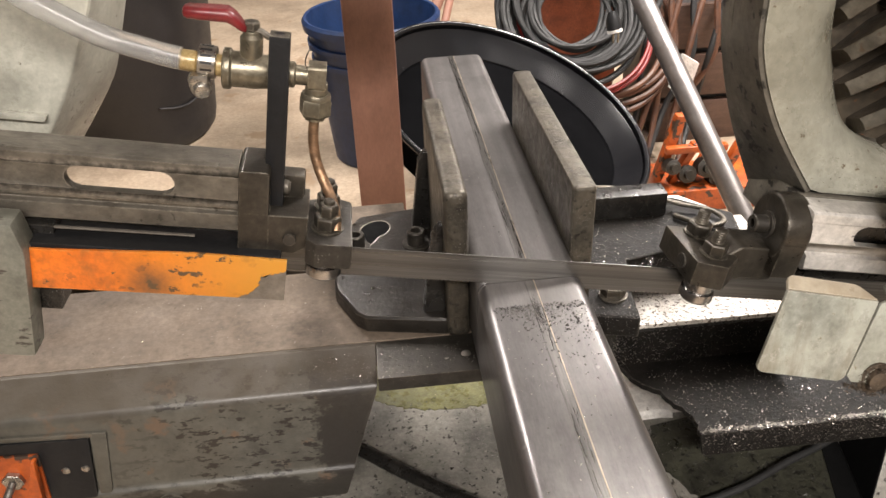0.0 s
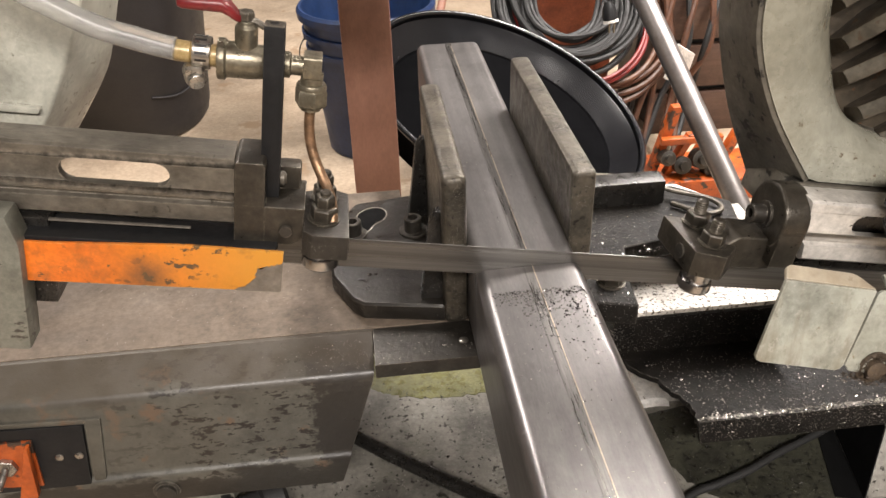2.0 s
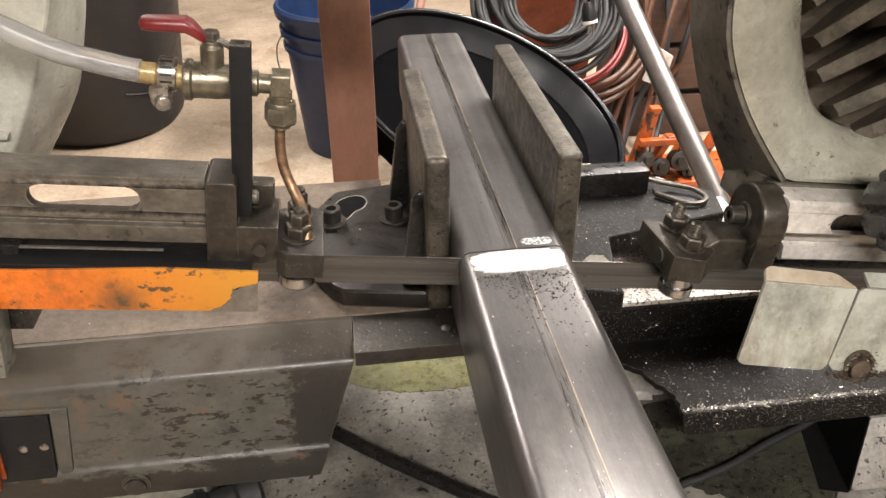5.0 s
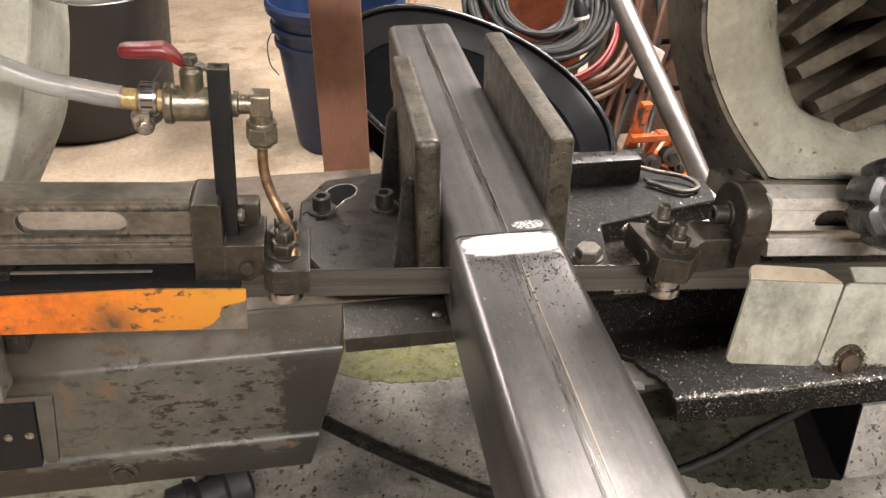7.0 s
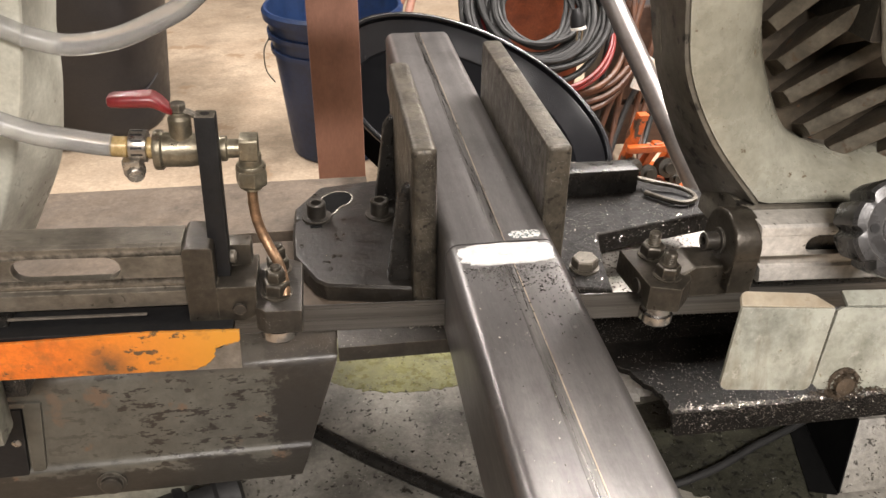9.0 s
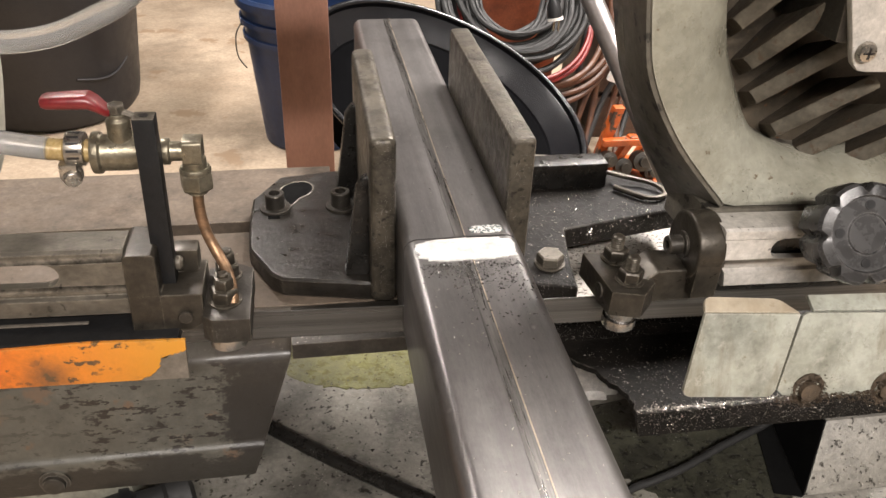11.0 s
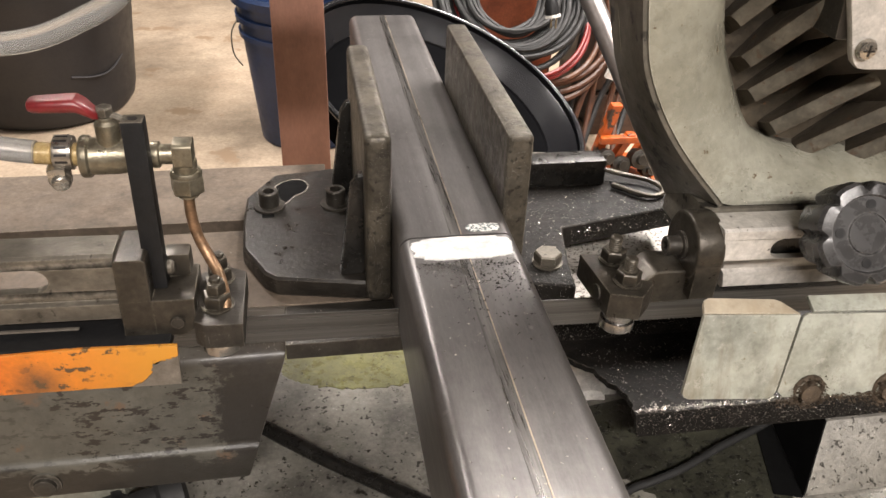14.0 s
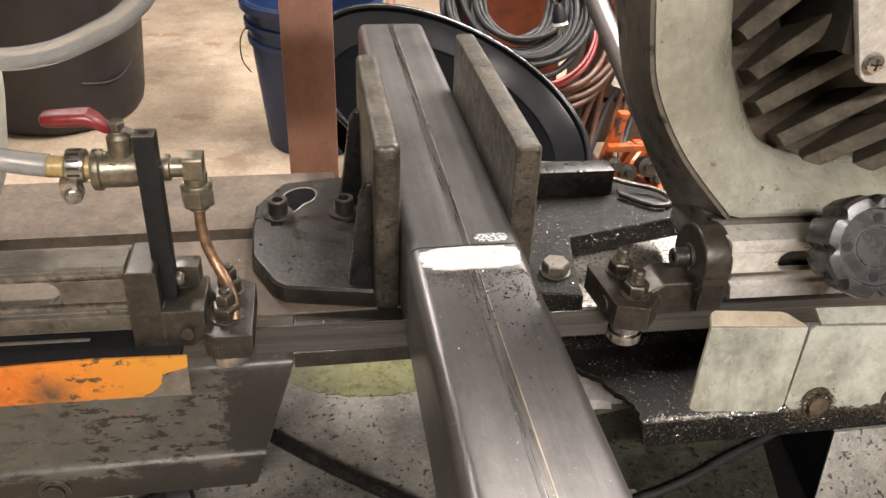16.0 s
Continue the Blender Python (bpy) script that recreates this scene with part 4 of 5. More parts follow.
# upright bar with the coolant valve
valve_bar = part("valve_bar", (lambda q: (box(q, -0.243, -0.228, -0.022, -0.007, 0.716, 0.8615), q)[1])(new_bm()), M_BLACK, bow, "flat black upright bar", 0.001)
b = new_bm(); lathe(b, (-0.2355, -0.0145, 0.8615), (0, 0, 1), [(0.0032, 0), (0.0032, 0.0006)], 14)
part("hole", b, M_BIN, valve_bar)
b = new_bm(); box(b, -0.2426, -0.2284, -0.0216, -0.0074, 0.8613, 0.8617)
part("bare_top", b, M_STEEL, valve_bar, "bare cut steel end of the bar")
b = new_bm(); lathe(b, (-0.229, -0.009, 0.735), (1, 0, 0), [(0.006, 0), (0.006, 0.004), (0.004, 0.006)], 14)
part("screw", b, M_STEEL, valve_bar)
valve = part("valve", (lambda q: (lathe(q, (-0.2765, 0.002, 0.826), (1, 0, 0), [(0.0150, 0), (0.0155, 0.001), (0.0155, 0.0055), (0.0135, 0.007), (0.0135, 0.024), (0.0125, 0.034)], 28),
                                  lathe(q, (-0.256, 0.002, 0.835), (0, 0, 1), [(0.0085, 0), (0.0085, 0.017), (0.0065, 0.019), (0.0065, 0.022)], 20), q)[2])(new_bm()), M_BRASS, bow, "tarnished brass ball valve", 0.0004)
b = new_bm()
lathe(b, (-0.2285, 0.004, 0.8255), (1, 0, 0), [(0.010, 0), (0.010, 0.005), (0.0075, 0.006), (0.0075, 0.016)], 20)
prism(b, rounded(-0.0095, 0.0095, -0.0095, 0.0095, 0.003), "x", -0.2135, -0.1995)
for v in b.verts:
    if abs(v.co.x + 0.2135) < 1e-5 or abs(v.co.x + 0.1995) < 1e-5:
        if abs(v.co.y) < 0.0096 and abs(v.co.z) < 0.0096:
            v.co.y += 0.004
            v.co.z += 0.8265
lathe(b, (-0.2065, 0.004, 0.821), (0, 0, -1), [(0.0088, 0), (0.0088, 0.012)], 20)
part("elbow", b, M_BRASS, valve, "tarnished brass elbow", 0.0006)
b = new_bm()
hex_nut(b, (-0.2065, 0.004, 0.8085), (0, 0, -1), 0.0128, 0.0145)
lathe(b, (-0.2065, 0.004, 0.8125), (0, 0, -1), [(0.011, 0), (0.0118, 0.002), (0.0118, 0.004)], 24)
lathe(b, (-0.2065, 0.004, 0.794), (0, 0, -1), [(0.008, 0), (0.008, 0.003)], 20)
part("compression_nut", b, M_BRASS, valve, "brass compression nut")
b = new_bm(); pipe(b, [(-0.2065, 0.004, 0.796), (-0.2065, 0.003, 0.775), (-0.203, 0.0, 0.757), (-0.196, -0.006, 0.742), (-0.1885, -0.016, 0.731), (-0.1845, -0.028, 0.722), (-0.1835, -0.035, 0.712)], 0.0043, 12)
part("coolant_pipe", b, M_COPPER, valve, "bent tarnished copper coolant pipe")
b = new_bm()
pipe(b, [(-0.243, 0.002, 0.853), (-0.249, 0.0015, 0.8565), (-0.256, 0.001, 0.8585), (-0.264, 0.0, 0.859), (-0.268, 0.0, 0.863)], 0.0028, 8)
hex_nut(b, (-0.256, 0.002, 0.8575), (0, 0, 1), 0.0062, 0.0065)
part("valve_stem", b, M_STEEL, valve, "steel lever and stem nut")
b = new_bm()
grip_rows = []
for gx, gz, gw, gh in ((-0.2595, 0.8585, 0.0045, 0.0022), (-0.2625, 0.8605, 0.0072, 0.0034), (-0.2675, 0.8648, 0.0088, 0.0046), (-0.273, 0.8678, 0.0094, 0.005), (-0.281, 0.8676, 0.0094, 0.0049), (-0.292, 0.8672, 0.009, 0.0046), (-0.3005, 0.867, 0.0084, 0.0044), (-0.3035, 0.867, 0.0068, 0.0036), (-0.3046, 0.867, 0.004, 0.002)):
    grip_rows.append([b.verts.new((gx, gy, gz + gk)) for gy, gk in rounded(-gw, gw, -gh, gh, gh * 0.85, 4)])
for p_, q_ in zip(grip_rows, grip_rows[1:]):
    for i_ in range(len(p_)):
        j_ = (i_ + 1) % len(p_)
        b.faces.new((p_[i_], p_[j_], q_[j_], q_[i_]))
b.faces.new(grip_rows[0])
b.faces.new(grip_rows[-1][::-1])
part("lever_grip", b, M_RED, valve, "red plastic-coated lever grip")
b = new_bm()
lathe(b, (-0.2765, 0.002, 0.8275), (-1, 0, 0.06), [(0.0085, 0), (0.0085, 0.008), (0.0072, 0.009), (0.0078, 0.013), (0.0070, 0.014), (0.0078, 0.018), (0.0070, 0.019), (0.0080, 0.020), (0.0080, 0.0315), (0.006, 0.032)], 20)
part("hose_barb", b, M_AMBER, valve, "amber-stained hose end on the barb")
b = new_bm()
lathe(b, (-0.2943, 0.002, 0.8298), (1, 0, -0.05), [(0.0112, 0), (0.0124, 0.0004), (0.0124, 0.0128), (0.0112, 0.0132)], 32)
lathe(b, (-0.2925, -0.004, 0.8135), (0.3, -1, -0.25), [(0.0072, -0.010), (0.0082, -0.008), (0.0082, 0.004), (0.0074, 0.005), (0.0066, 0.005), (0.0066, 0.009), (0.0055, 0.0105)], 18)
box(b, -0.2985, -0.2865, -0.012, 0.006, 0.8155, 0.8225)
for k in range(7):
    q = new_bm()
    a = radians(-100 + 25 * k)
    dv = Vector((0, math.sin(a), math.cos(a)))
    c0 = Vector((-0.2878, 0.002, 0.8295)) + dv * 0.0122
    box(q, c0.x - 0.0042, c0.x + 0.0042, -0.0009, 0.0009, -0.0004, 0.0004)
    for v in q.verts:
        x_, y_, z_ = v.co
        v.co = Vector((x_, c0.y + y_ * math.cos(a) + z_ * math.sin(a), c0.z - y_ * math.sin(a) + z_ * math.cos(a)))
    part("band_slot", q, M_BIN, valve)
clamp = part("hose_clamp", b, M_BRIGHT, valve, "shiny steel worm-drive hose clamp", 0.0003)
hose = part("coolant_hose", (lambda q: (pipe(q, [(-0.3065, 0.001, 0.8305), (-0.318, 0.001, 0.832), (-0.336, 0.0, 0.836), (-0.363, 0.0, 0.842), (-0.392, 0.0, 0.854), (-0.42, 0.0, 0.868), (-0.46, 0.01, 0.895), (-0.50, 0.015, 0.94), (-0.50, 0.02, 1.0),
                                                  (-0.44, 0.03, 1.05), (-0.34, 0.035, 1.05), (-0.26, 0.045, 1.0), (-0.232, 0.055, 0.95), (-0.249, 0.06, 0.923), (-0.276, 0.06, 0.907), (-0.307, 0.06, 0.894), (-0.34, 0.06, 0.889), (-0.364, 0.06, 0.893), (-0.386, 0.06, 0.902), (-0.44, 0.05, 0.935), (-0.52, 0.04, 1.02)], 0.0085, 16, 6), q)[1])(new_bm()), M_HOSE, bow, "cloudy clear plastic coolant hose")

# orange blade guard and what lies behind it
b = new_bm(); prism(b, [(-0.62, 0.653), (-0.2275, 0.6545), (-0.2265, 0.6925), (-0.30, 0.694), (-0.40, 0.6895), (-0.62, 0.6885)], "y", -0.054, -0.051)
part("blade_guard", b, M_ORANGE, bow, "worn orange painted steel blade guard", 0.0006)
rnd = random.Random(21)
torn = [(x + rnd.uniform(-0.0016, 0.0016), z + rnd.uniform(-0.0016, 0.0016)) for x, z in curve2([(-0.229, 0.681), (-0.236, 0.680), (-0.243, 0.677), (-0.2475, 0.671), (-0.250, 0.664), (-0.2575, 0.6585), (-0.262, 0.6552)], 6)]
b = new_bm(); prism(b, [(-0.264, 0.6545), (-0.2272, 0.6547), (-0.2267, 0.683)] + torn[1:-2], "y", -0.0546, -0.052)
part("bare_patch", b, M_BARE, bow, "bare steel where the orange paint is gone")
b = new_bm(); box(b, -0.64, -0.232, -0.050, -0.012, 0.683, 0.6925)
part("guard_back", b, M_BLACK, bow, "black strip above the guard", 0.001)
b = new_bm(); prism(b, [(-0.68, 0.60), (-0.421, 0.592), (-0.418, 0.690), (-0.425, 0.715), (-0.68, 0.715)], "y", -0.064, -0.038)
part("arm_mount", b, M_PAINT, bow, "chipped grey-green arm mount", 0.003)
b = new_bm(); box(b, -0.66, -0.405, -0.036, -0.004, 0.62, 0.70)
part("arm_foot", b, M_BLACKIRON, bow, "", 0.002)


# left wheel housing
b = new_bm()
edge = curve2([(-0.375, 1.02), (-0.376, 0.93), (-0.389, 0.856), (-0.402, 0.810), (-0.428, 0.74), (-0.47, 0.66)])
prism(b, edge + [(-0.95, 0.66), (-0.95, 1.02)], "y", 0.065, 0.15)
for v in b.verts:
    if v.co.y > 0.1 and v.co.x > -0.6:
        v.co.x += 0.004 + max(0.0, min(1.0, (0.88 - v.co.z) / 0.12)) * 0.02
part("wheel_housing", b, M_CAST, bow, "grey-green cast blade wheel housing", 0.004, 3)
b = new_bm()
prism(b, [(-0.95, 0.742), (-0.434, 0.742), (-0.432, 0.748), (-0.95, 0.752)], "y", 0.058, 0.066)
part("housing_ledge", b, M_CAST, bow, "", 0.002)

# right guide
rguide = part("guide_block", (lambda q: (prism(q, [(0.118, 0.026), (0.1245, -0.038), (0.1515, -0.045), (0.168, -0.027), (0.171, 0.02)], "z", 0.683, 0.7075), q)[1])(new_bm()), M_GUIDE, bow, "oily steel blade guide block", 0.0015)
bolt_stack(0.1455, -0.022, 0.7075, rguide, 0.0112, True)
bolt_stack(0.1445, 0.013, 0.7075, rguide, 0.0112, True)
roller(0.144, -0.020, 0.660, 0.684, 0.0145, rguide)
b = new_bm(); lathe(b, (0.1222, -0.016, 0.695), (-1, -0.1, 0), [(0.007, 0), (0.007, 0.0015)], 18)
part("plug", b, M_IRON, rguide)
b = new_bm()
prism(b, [(0.155, 0.682), (0.21, 0.684), (0.21, 0.716), (0.172, 0.716), (0.155, 0.704)], "y", -0.022, 0.014)
part("guide_neck", b, M_GUIDE, bow, "", 0.003, 3)
b = new_bm()
lathe(b, (0.192, -0.004, 0.732), (1, 0, 0), [(0.029, 0), (0.031, 0.002), (0.031, 0.024), (0.029, 0.026)], 36)
box(b, 0.1935, 0.2165, -0.0345, 0.0265, 0.694, 0.732)
part("guide_disc", b, M_GUIDE, bow, "round steel swivel disc", 0.002)
b = new_bm()
lathe(b, (0.192, -0.004, 0.732), (-1, 0, 0), [(0.0125, 0), (0.0125, 0.0025), (0.0085, 0.003), (0.0085, 0.0145), (0.0078, 0.0155), (0.0045, 0.0155), (0.0042, 0.009)], 20)
part("cap_screw", b, M_IRON, bow, "socket cap screw")
q = arm_pieces(0.226, 0.66, 0.2665, 0.36)
for v in q.verts:
    if v.co.x < 0.24:
        v.co.x -= 0.006 - (0.758 - v.co.z) * 0.2
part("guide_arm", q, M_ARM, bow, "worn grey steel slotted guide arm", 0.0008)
b = new_bm(); box(b, 0.216, 0.40, -0.020, 0.011, 0.7005, 0.7525)
part("slot_backing", b, M_BLACKIRON, bow, "dark clamping bar behind the slot")

# star knob
knob_axis = Vector((-0.10, -0.88, 0.46)).normalized()
kc = Vector((0.3125, -0.075, 0.781))
d, u, w = frame_of(knob_axis)
b = new_bm()
lobes, n = 8, 96
rings = []
for h, s in ((-0.036, 0.80), (-0.033, 0.92), (-0.006, 1.0), (0.002, 0.99), (0.005, 0.93)):
    loop = []
    for k in range(n):
        a = 2 * math.pi * k / n
        dip = max(0.0, math.cos(lobes * a)) ** 3
        r = 0.0425 * s * (1 - 0.16 * dip)
        loop.append(b.verts.new(kc + d * h + (u * math.cos(a) + w * math.sin(a)) * r))
    rings.append(loop)
for r_, h in ((0.0315, 0.006), (0.0300, 0.0035), (0.0172, 0.0035), (0.0165, 0.0022), (0.0155, 0.0035), (0.001, 0.0035)):
    rings.append([b.verts.new(kc + d * h + (u * math.cos(2 * math.pi * k / n) + w * math.sin(2 * math.pi * k / n)) * r_) for k in range(n)])
for p, q in zip(rings, rings[1:]):
    for k in range(n):
        b.faces.new((p[k], p[(k + 1) % n], q[(k + 1) % n], q[k]))
b.faces.new(rings[0][::-1])
b.faces.new(rings[-1])
knob = part("star_knob", b, M_KNOB, bow, "black plastic fluted clamping knob")
for a in (40, 130, 220, 310):
    b = new_bm()
    lathe(b, kc + d * 0.0035 + (u * math.cos(radians(a)) + w * math.sin(radians(a))) * 0.0235, knob_axis, [(0.0042, -0.002), (0.0042, 0.0007)], 14)
    part("recess", b, M_BLACK, knob)
b = new_bm(); cyl(b, kc - d * 0.034, kc - d * 0.075, 0.008, 16)
part("stud", b, M_IRON, knob)


# pale guard plates below the right arm
b = new_bm()
leaning(b, [(0.1945, -0.072, 0.706), (0.284, -0.072, 0.700), (0.270, -0.0915, 0.631), (0.267, -0.0925, 0.6275), (0.263, -0.093, 0.626), (0.1885, -0.0925, 0.632), (0.184, -0.0922, 0.634), (0.1818, -0.0915, 0.638)], 0.004)
part("splash_plate", b, M_PALE, bow, "pale green painted bent splash plate", 0.0012)
b = new_bm()
leaning(b, [(0.1963, -0.0635, 0.7115), (0.1985, -0.0605, 0.7132), (0.2025, -0.059, 0.7138), (0.263, -0.059, 0.7088), (0.269, -0.0605, 0.7073), (0.284, -0.0712, 0.7008), (0.1945, -0.0712, 0.7068)], 0.004)
part("splash_plate_lip", b, M_LIP, bow, "yellowed bent top lip of the plate", 0.0012)
b = new_bm()
leaning(b, [(0.2875, -0.071, 0.6965), (0.292, -0.0705, 0.6995), (0.47, -0.071, 0.69), (0.47, -0.089, 0.608), (0.281, -0.089, 0.6225), (0.274, -0.0885, 0.629)], 0.004)
part("splash_plate", b, M_PALE, bow, "pale green painted bent splash plate", 0.0012)
b = new_bm()
leaning(b, [(0.300, -0.052, 0.7055), (0.47, -0.050, 0.700), (0.47, -0.066, 0.6915), (0.300, -0.066, 0.6985)], 0.004)
part("splash_plate_lip", b, M_PALE, bow, "grimy bent top lip of the plate", 0.0012)
# Added backing that hides the bright floor and keeps the gap black.
b = new_bm(); box(b, 0.235, 0.62, 0.020, 0.028, 0.655, 0.7148)
part("blade_shield", b, M_BLACKIRON, bow, "black backing plate added to darken the gap under the arm", 0.001)
for x, z in ((0.3045, 0.6265), (0.385, 0.622)):
    b = new_bm()
    lathe(b, (x, -0.0845, z), (0, -1, 0.1), [(0.0165, 0), (0.016, 0.0035), (0.0125, 0.0045), (0.0115, 0.0025), (0.0095, 0.0025), (0.009, 0.0085), (0.004, 0.0095)], 22)
    part("bolt", b, M_CRUST, bow, "brown swarf-crusted bolt")
    part("swarf", scatter(420, int(x * 1000), lambda r: (lambda a_, q_: (x + q_ * math.cos(a_), -0.0890 + r.uniform(-0.003, 0.002), z - 0.002 + q_ * math.sin(a_)))(r.uniform(0, 6.28), r.gauss(0.0135, 0.0035)), (0.0005, 0.0016)), M_CRUST, bow, "brown swarf crust round the bolt", smooth=False, kind="stuff")

# right wheel housing: curved channel with ribbed gearbox
outer = curve2([(0.118, 1.12), (0.121, 1.0), (0.133, 0.914), (0.147, 0.869), (0.182, 0.815), (0.236, 0.757)])
inner = curve2([(0.40, 0.789), (0.335, 0.789), (0.30, 0.799), (0.268, 0.818), (0.243, 0.857), (0.221, 0.91), (0.208, 1.0), (0.206, 1.12)])
b = new_bm()
loop_o, loop_i = outer + [(0.62, 0.757)], [(0.62, 0.789)] + inner
YF, YB = 0.015, 0.09
prism(b, loop_o + loop_i, "y", 0.068, YB)
flare = curve2([(0.104, 1.12), (0.112, 1.0), (0.139, 0.893), (0.152, 0.853), (0.184, 0.789), (0.233, 0.715)])
fr, bk = [b.verts.new((p[0], YF, p[1])) for p in outer], [b.verts.new((p[0], 0.092, p[1])) for p in flare]
fi, bi = [b.verts.new((p[0] + 0.008, YF, p[1] + 0.006)) for p in outer], [b.verts.new((p[0] + 0.02, 0.092, p[1] + 0.014)) for p in flare]
for i_ in range(len(outer) - 1):
    b.faces.new((fr[i_], fr[i_ + 1], bk[i_ + 1], bk[i_]))
    b.faces.new((fi[i_ + 1], fi[i_], bi[i_], bi[i_ + 1]))
    b.faces.new((fr[i_ + 1], fr[i_], fi[i_], fi[i_ + 1]))
    b.faces.new((bk[i_], bk[i_ + 1], bi[i_ + 1], bi[i_]))
b.faces.new((fr[0], bk[0], bi[0], fi[0]))
b.faces.new((fr[-1], fi[-1], bi[-1], bk[-1]))
box(b, 0.222, 0.62, 0.012, 0.09, 0.715, 0.7568)
part("wheel_housing", b, M_SIDE, bow, "grimy side of the cast blade wheel housing with shade painted in", 0.002, 2)
b = new_bm()
face_o, face_i = [(p[0] + 0.0035, p[1] + 0.003) for p in outer] + [(0.62, 0.760)], [(0.62, 0.790)] + inner


def along(loop, n_):
    """n_ evenly spaced points on a polyline."""
    ds = [0.0]
    for p_, q_ in zip(loop, loop[1:]):
        ds.append(ds[-1] + math.hypot(q_[0] - p_[0], q_[1] - p_[1]))
    out_ = []
    for i_ in range(n_):
        t_ = ds[-1] * i_ / (n_ - 1)
        k_ = max(j_ for j_ in range(len(ds) - 1) if ds[j_] <= t_ + 1e-9)
        f_ = (t_ - ds[k_]) / max(ds[k_ + 1] - ds[k_], 1e-9)
        out_.append((loop[k_][0] + (loop[k_ + 1][0] - loop[k_][0]) * f_, loop[k_][1] + (loop[k_ + 1][1] - loop[k_][1]) * f_))
    return out_


N_ = 72
lo_, li_ = along(face_o, N_), along(face_i[::-1], N_)
rows_ = []
for f_, y_ in ((0.0, 0.004), (0.0, -0.0022), (0.12, -0.0028), (0.4, 0.002), (0.7, 0.014), (0.9, 0.028), (1.0, 0.040), (1.0, 0.06)):
    rows_.append([b.verts.new((p_[0] + (q_[0] - p_[0]) * f_, YF + y_, p_[1] + (q_[1] - p_[1]) * f_)) for p_, q_ in zip(lo_, li_)])
for p_, q_ in zip(rows_, rows_[1:]):
    for i_ in range(N_ - 1):
        b.faces.new((p_[i_], p_[i_ + 1], q_[i_ + 1], q_[i_]))
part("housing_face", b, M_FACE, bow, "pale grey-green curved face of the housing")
part("swarf", scatter(520, 43, lambda r: (r.uniform(0.27, 0.42), -0.0925 + r.uniform(-0.002, 0.003), 0.6225 - (0.012 if r.random() < 0.25 else 0.004) * r.random()), (0.0005, 0.0018)), M_CRUST, bow, "swarf clinging under the plates", smooth=False, kind="stuff")
part("swarf", scatter(260, 41, lambda r: (r.uniform(0.235, 0.42), 0.0125, 0.762 + abs(r.gauss(0, 0.008))), (0.0003, 0.0008)), M_BRIGHT, bow, "glinting swarf along the housing foot", smooth=False, kind="stuff")
b = new_bm()
prism(b, curve2([(0.60, 0.78), (0.335, 0.78), (0.29, 0.795), (0.24, 0.85), (0.215, 0.91), (0.20, 1.0)]) + [(0.20, 1.2), (0.62, 1.2)], "y", 0.088, 0.16)
gear = part("gearbox", b, M_RIB, bow, "dark ribbed gearbox casting", 0.003)
down = Vector((0.010, 0.062, -0.03))
RIBS = [((0.235, 0.062, 0.909), (0.262, 0.015, 0.972)), ((0.254, 0.062, 0.874), (0.283, 0.012, 0.938)), ((0.268, 0.062, 0.843), (0.318, 0.018, 0.908)),
        ((0.298, 0.062, 0.811), (0.350, 0.018, 0.875)), ((0.332, 0.062, 0.787), (0.384, 0.018, 0.849)), ((0.37, 0.062, 0.772), (0.42, 0.018, 0.832)), ((0.41, 0.062, 0.758), (0.46, 0.018, 0.815))]
for p0, p1 in RIBS:
    p0, p1 = Vector(p0), Vector(p1)
    b = new_bm()
    side = (p1 - p0).cross(down).normalized() * 0.0072
    q = [p0 - side, p1 - side, p1 + side, p0 + side]
    t = [b.verts.new(v) for v in q]
    e = [b.verts.new(v + down + side * k) for v, k in zip(q, (-0.7, -0.7, 0.7, 0.7))]
    b.faces.new(t)
    b.faces.new(e[::-1])
    for i in range(4):
        j = (i + 1) % 4
        b.faces.new((t[i], e[i], e[j], t[j]))
    part("rib", b, M_RIB, gear, "", 0.003)
    # Crown in a lighter colour than the rib, for its lit top.
    b = new_bm()
    lift_ = -down.normalized()
    crown = [v + lift_ * h for v, h in ((p0 - side * 0.85, 0.0), (p1 - side * 0.85, 0.0), (p1 - side * 0.4, 0.0022), (p0 - side * 0.4, 0.0018), (p1 + side * 0.4, 0.0018), (p0 + side * 0.4, 0.0018), (p1 + side * 0.85, 0.0), (p0 + side * 0.85, 0.0))]
    c = [b.verts.new(v) for v in crown]
    for f in ((0, 1, 2, 3), (3, 2, 4, 5), (5, 4, 6, 7), (0, 3, 5, 7), (1, 6, 4, 2), (0, 7, 6, 1)):
        b.faces.new([c[i] for i in f])
    part("rib_crown", b, M_RIDGE, gear, "rounded worn crown of the rib, painted lighter as if lit")
b = new_bm(); prism(b, [(0.273, 0.96), (0.2935, 0.906), (0.2965, 0.9), (0.302, 0.8955), (0.309, 0.8945), (0.60, 0.8945), (0.60, 1.15), (0.273, 1.15)], "y", -0.016, -0.008)
cover = part("cover_plate", b, M_ARM, gear, "worn steel cover plate", 0.002)
b = new_bm(); lathe(b, (0.302, -0.0165, 0.9115), (0, -1, 0), [(0.0085, 0), (0.0085, 0.002), (0.007, 0.0045), (0.003, 0.0055)], 20)
part("cross_screw", b, M_BRIGHT, cover, "bright cross-head screw")
b = new_bm()
box(b, 0.2975, 0.3065, -0.0225, -0.0215, 0.9108, 0.9122)
box(b, 0.3013, 0.3027, -0.0225, -0.0215, 0.907, 0.916)
part("cross_recess", b, M_BIN, cover, "dark cross recess")
b = new_bm()
prism(b, [(0.28, 0.915), (0.62, 0.90), (0.62, 1.2), (0.26, 1.2)], "y", -0.008, 0.09)
part("cover_boss", b, M_IRON, gear, "", 0.004)

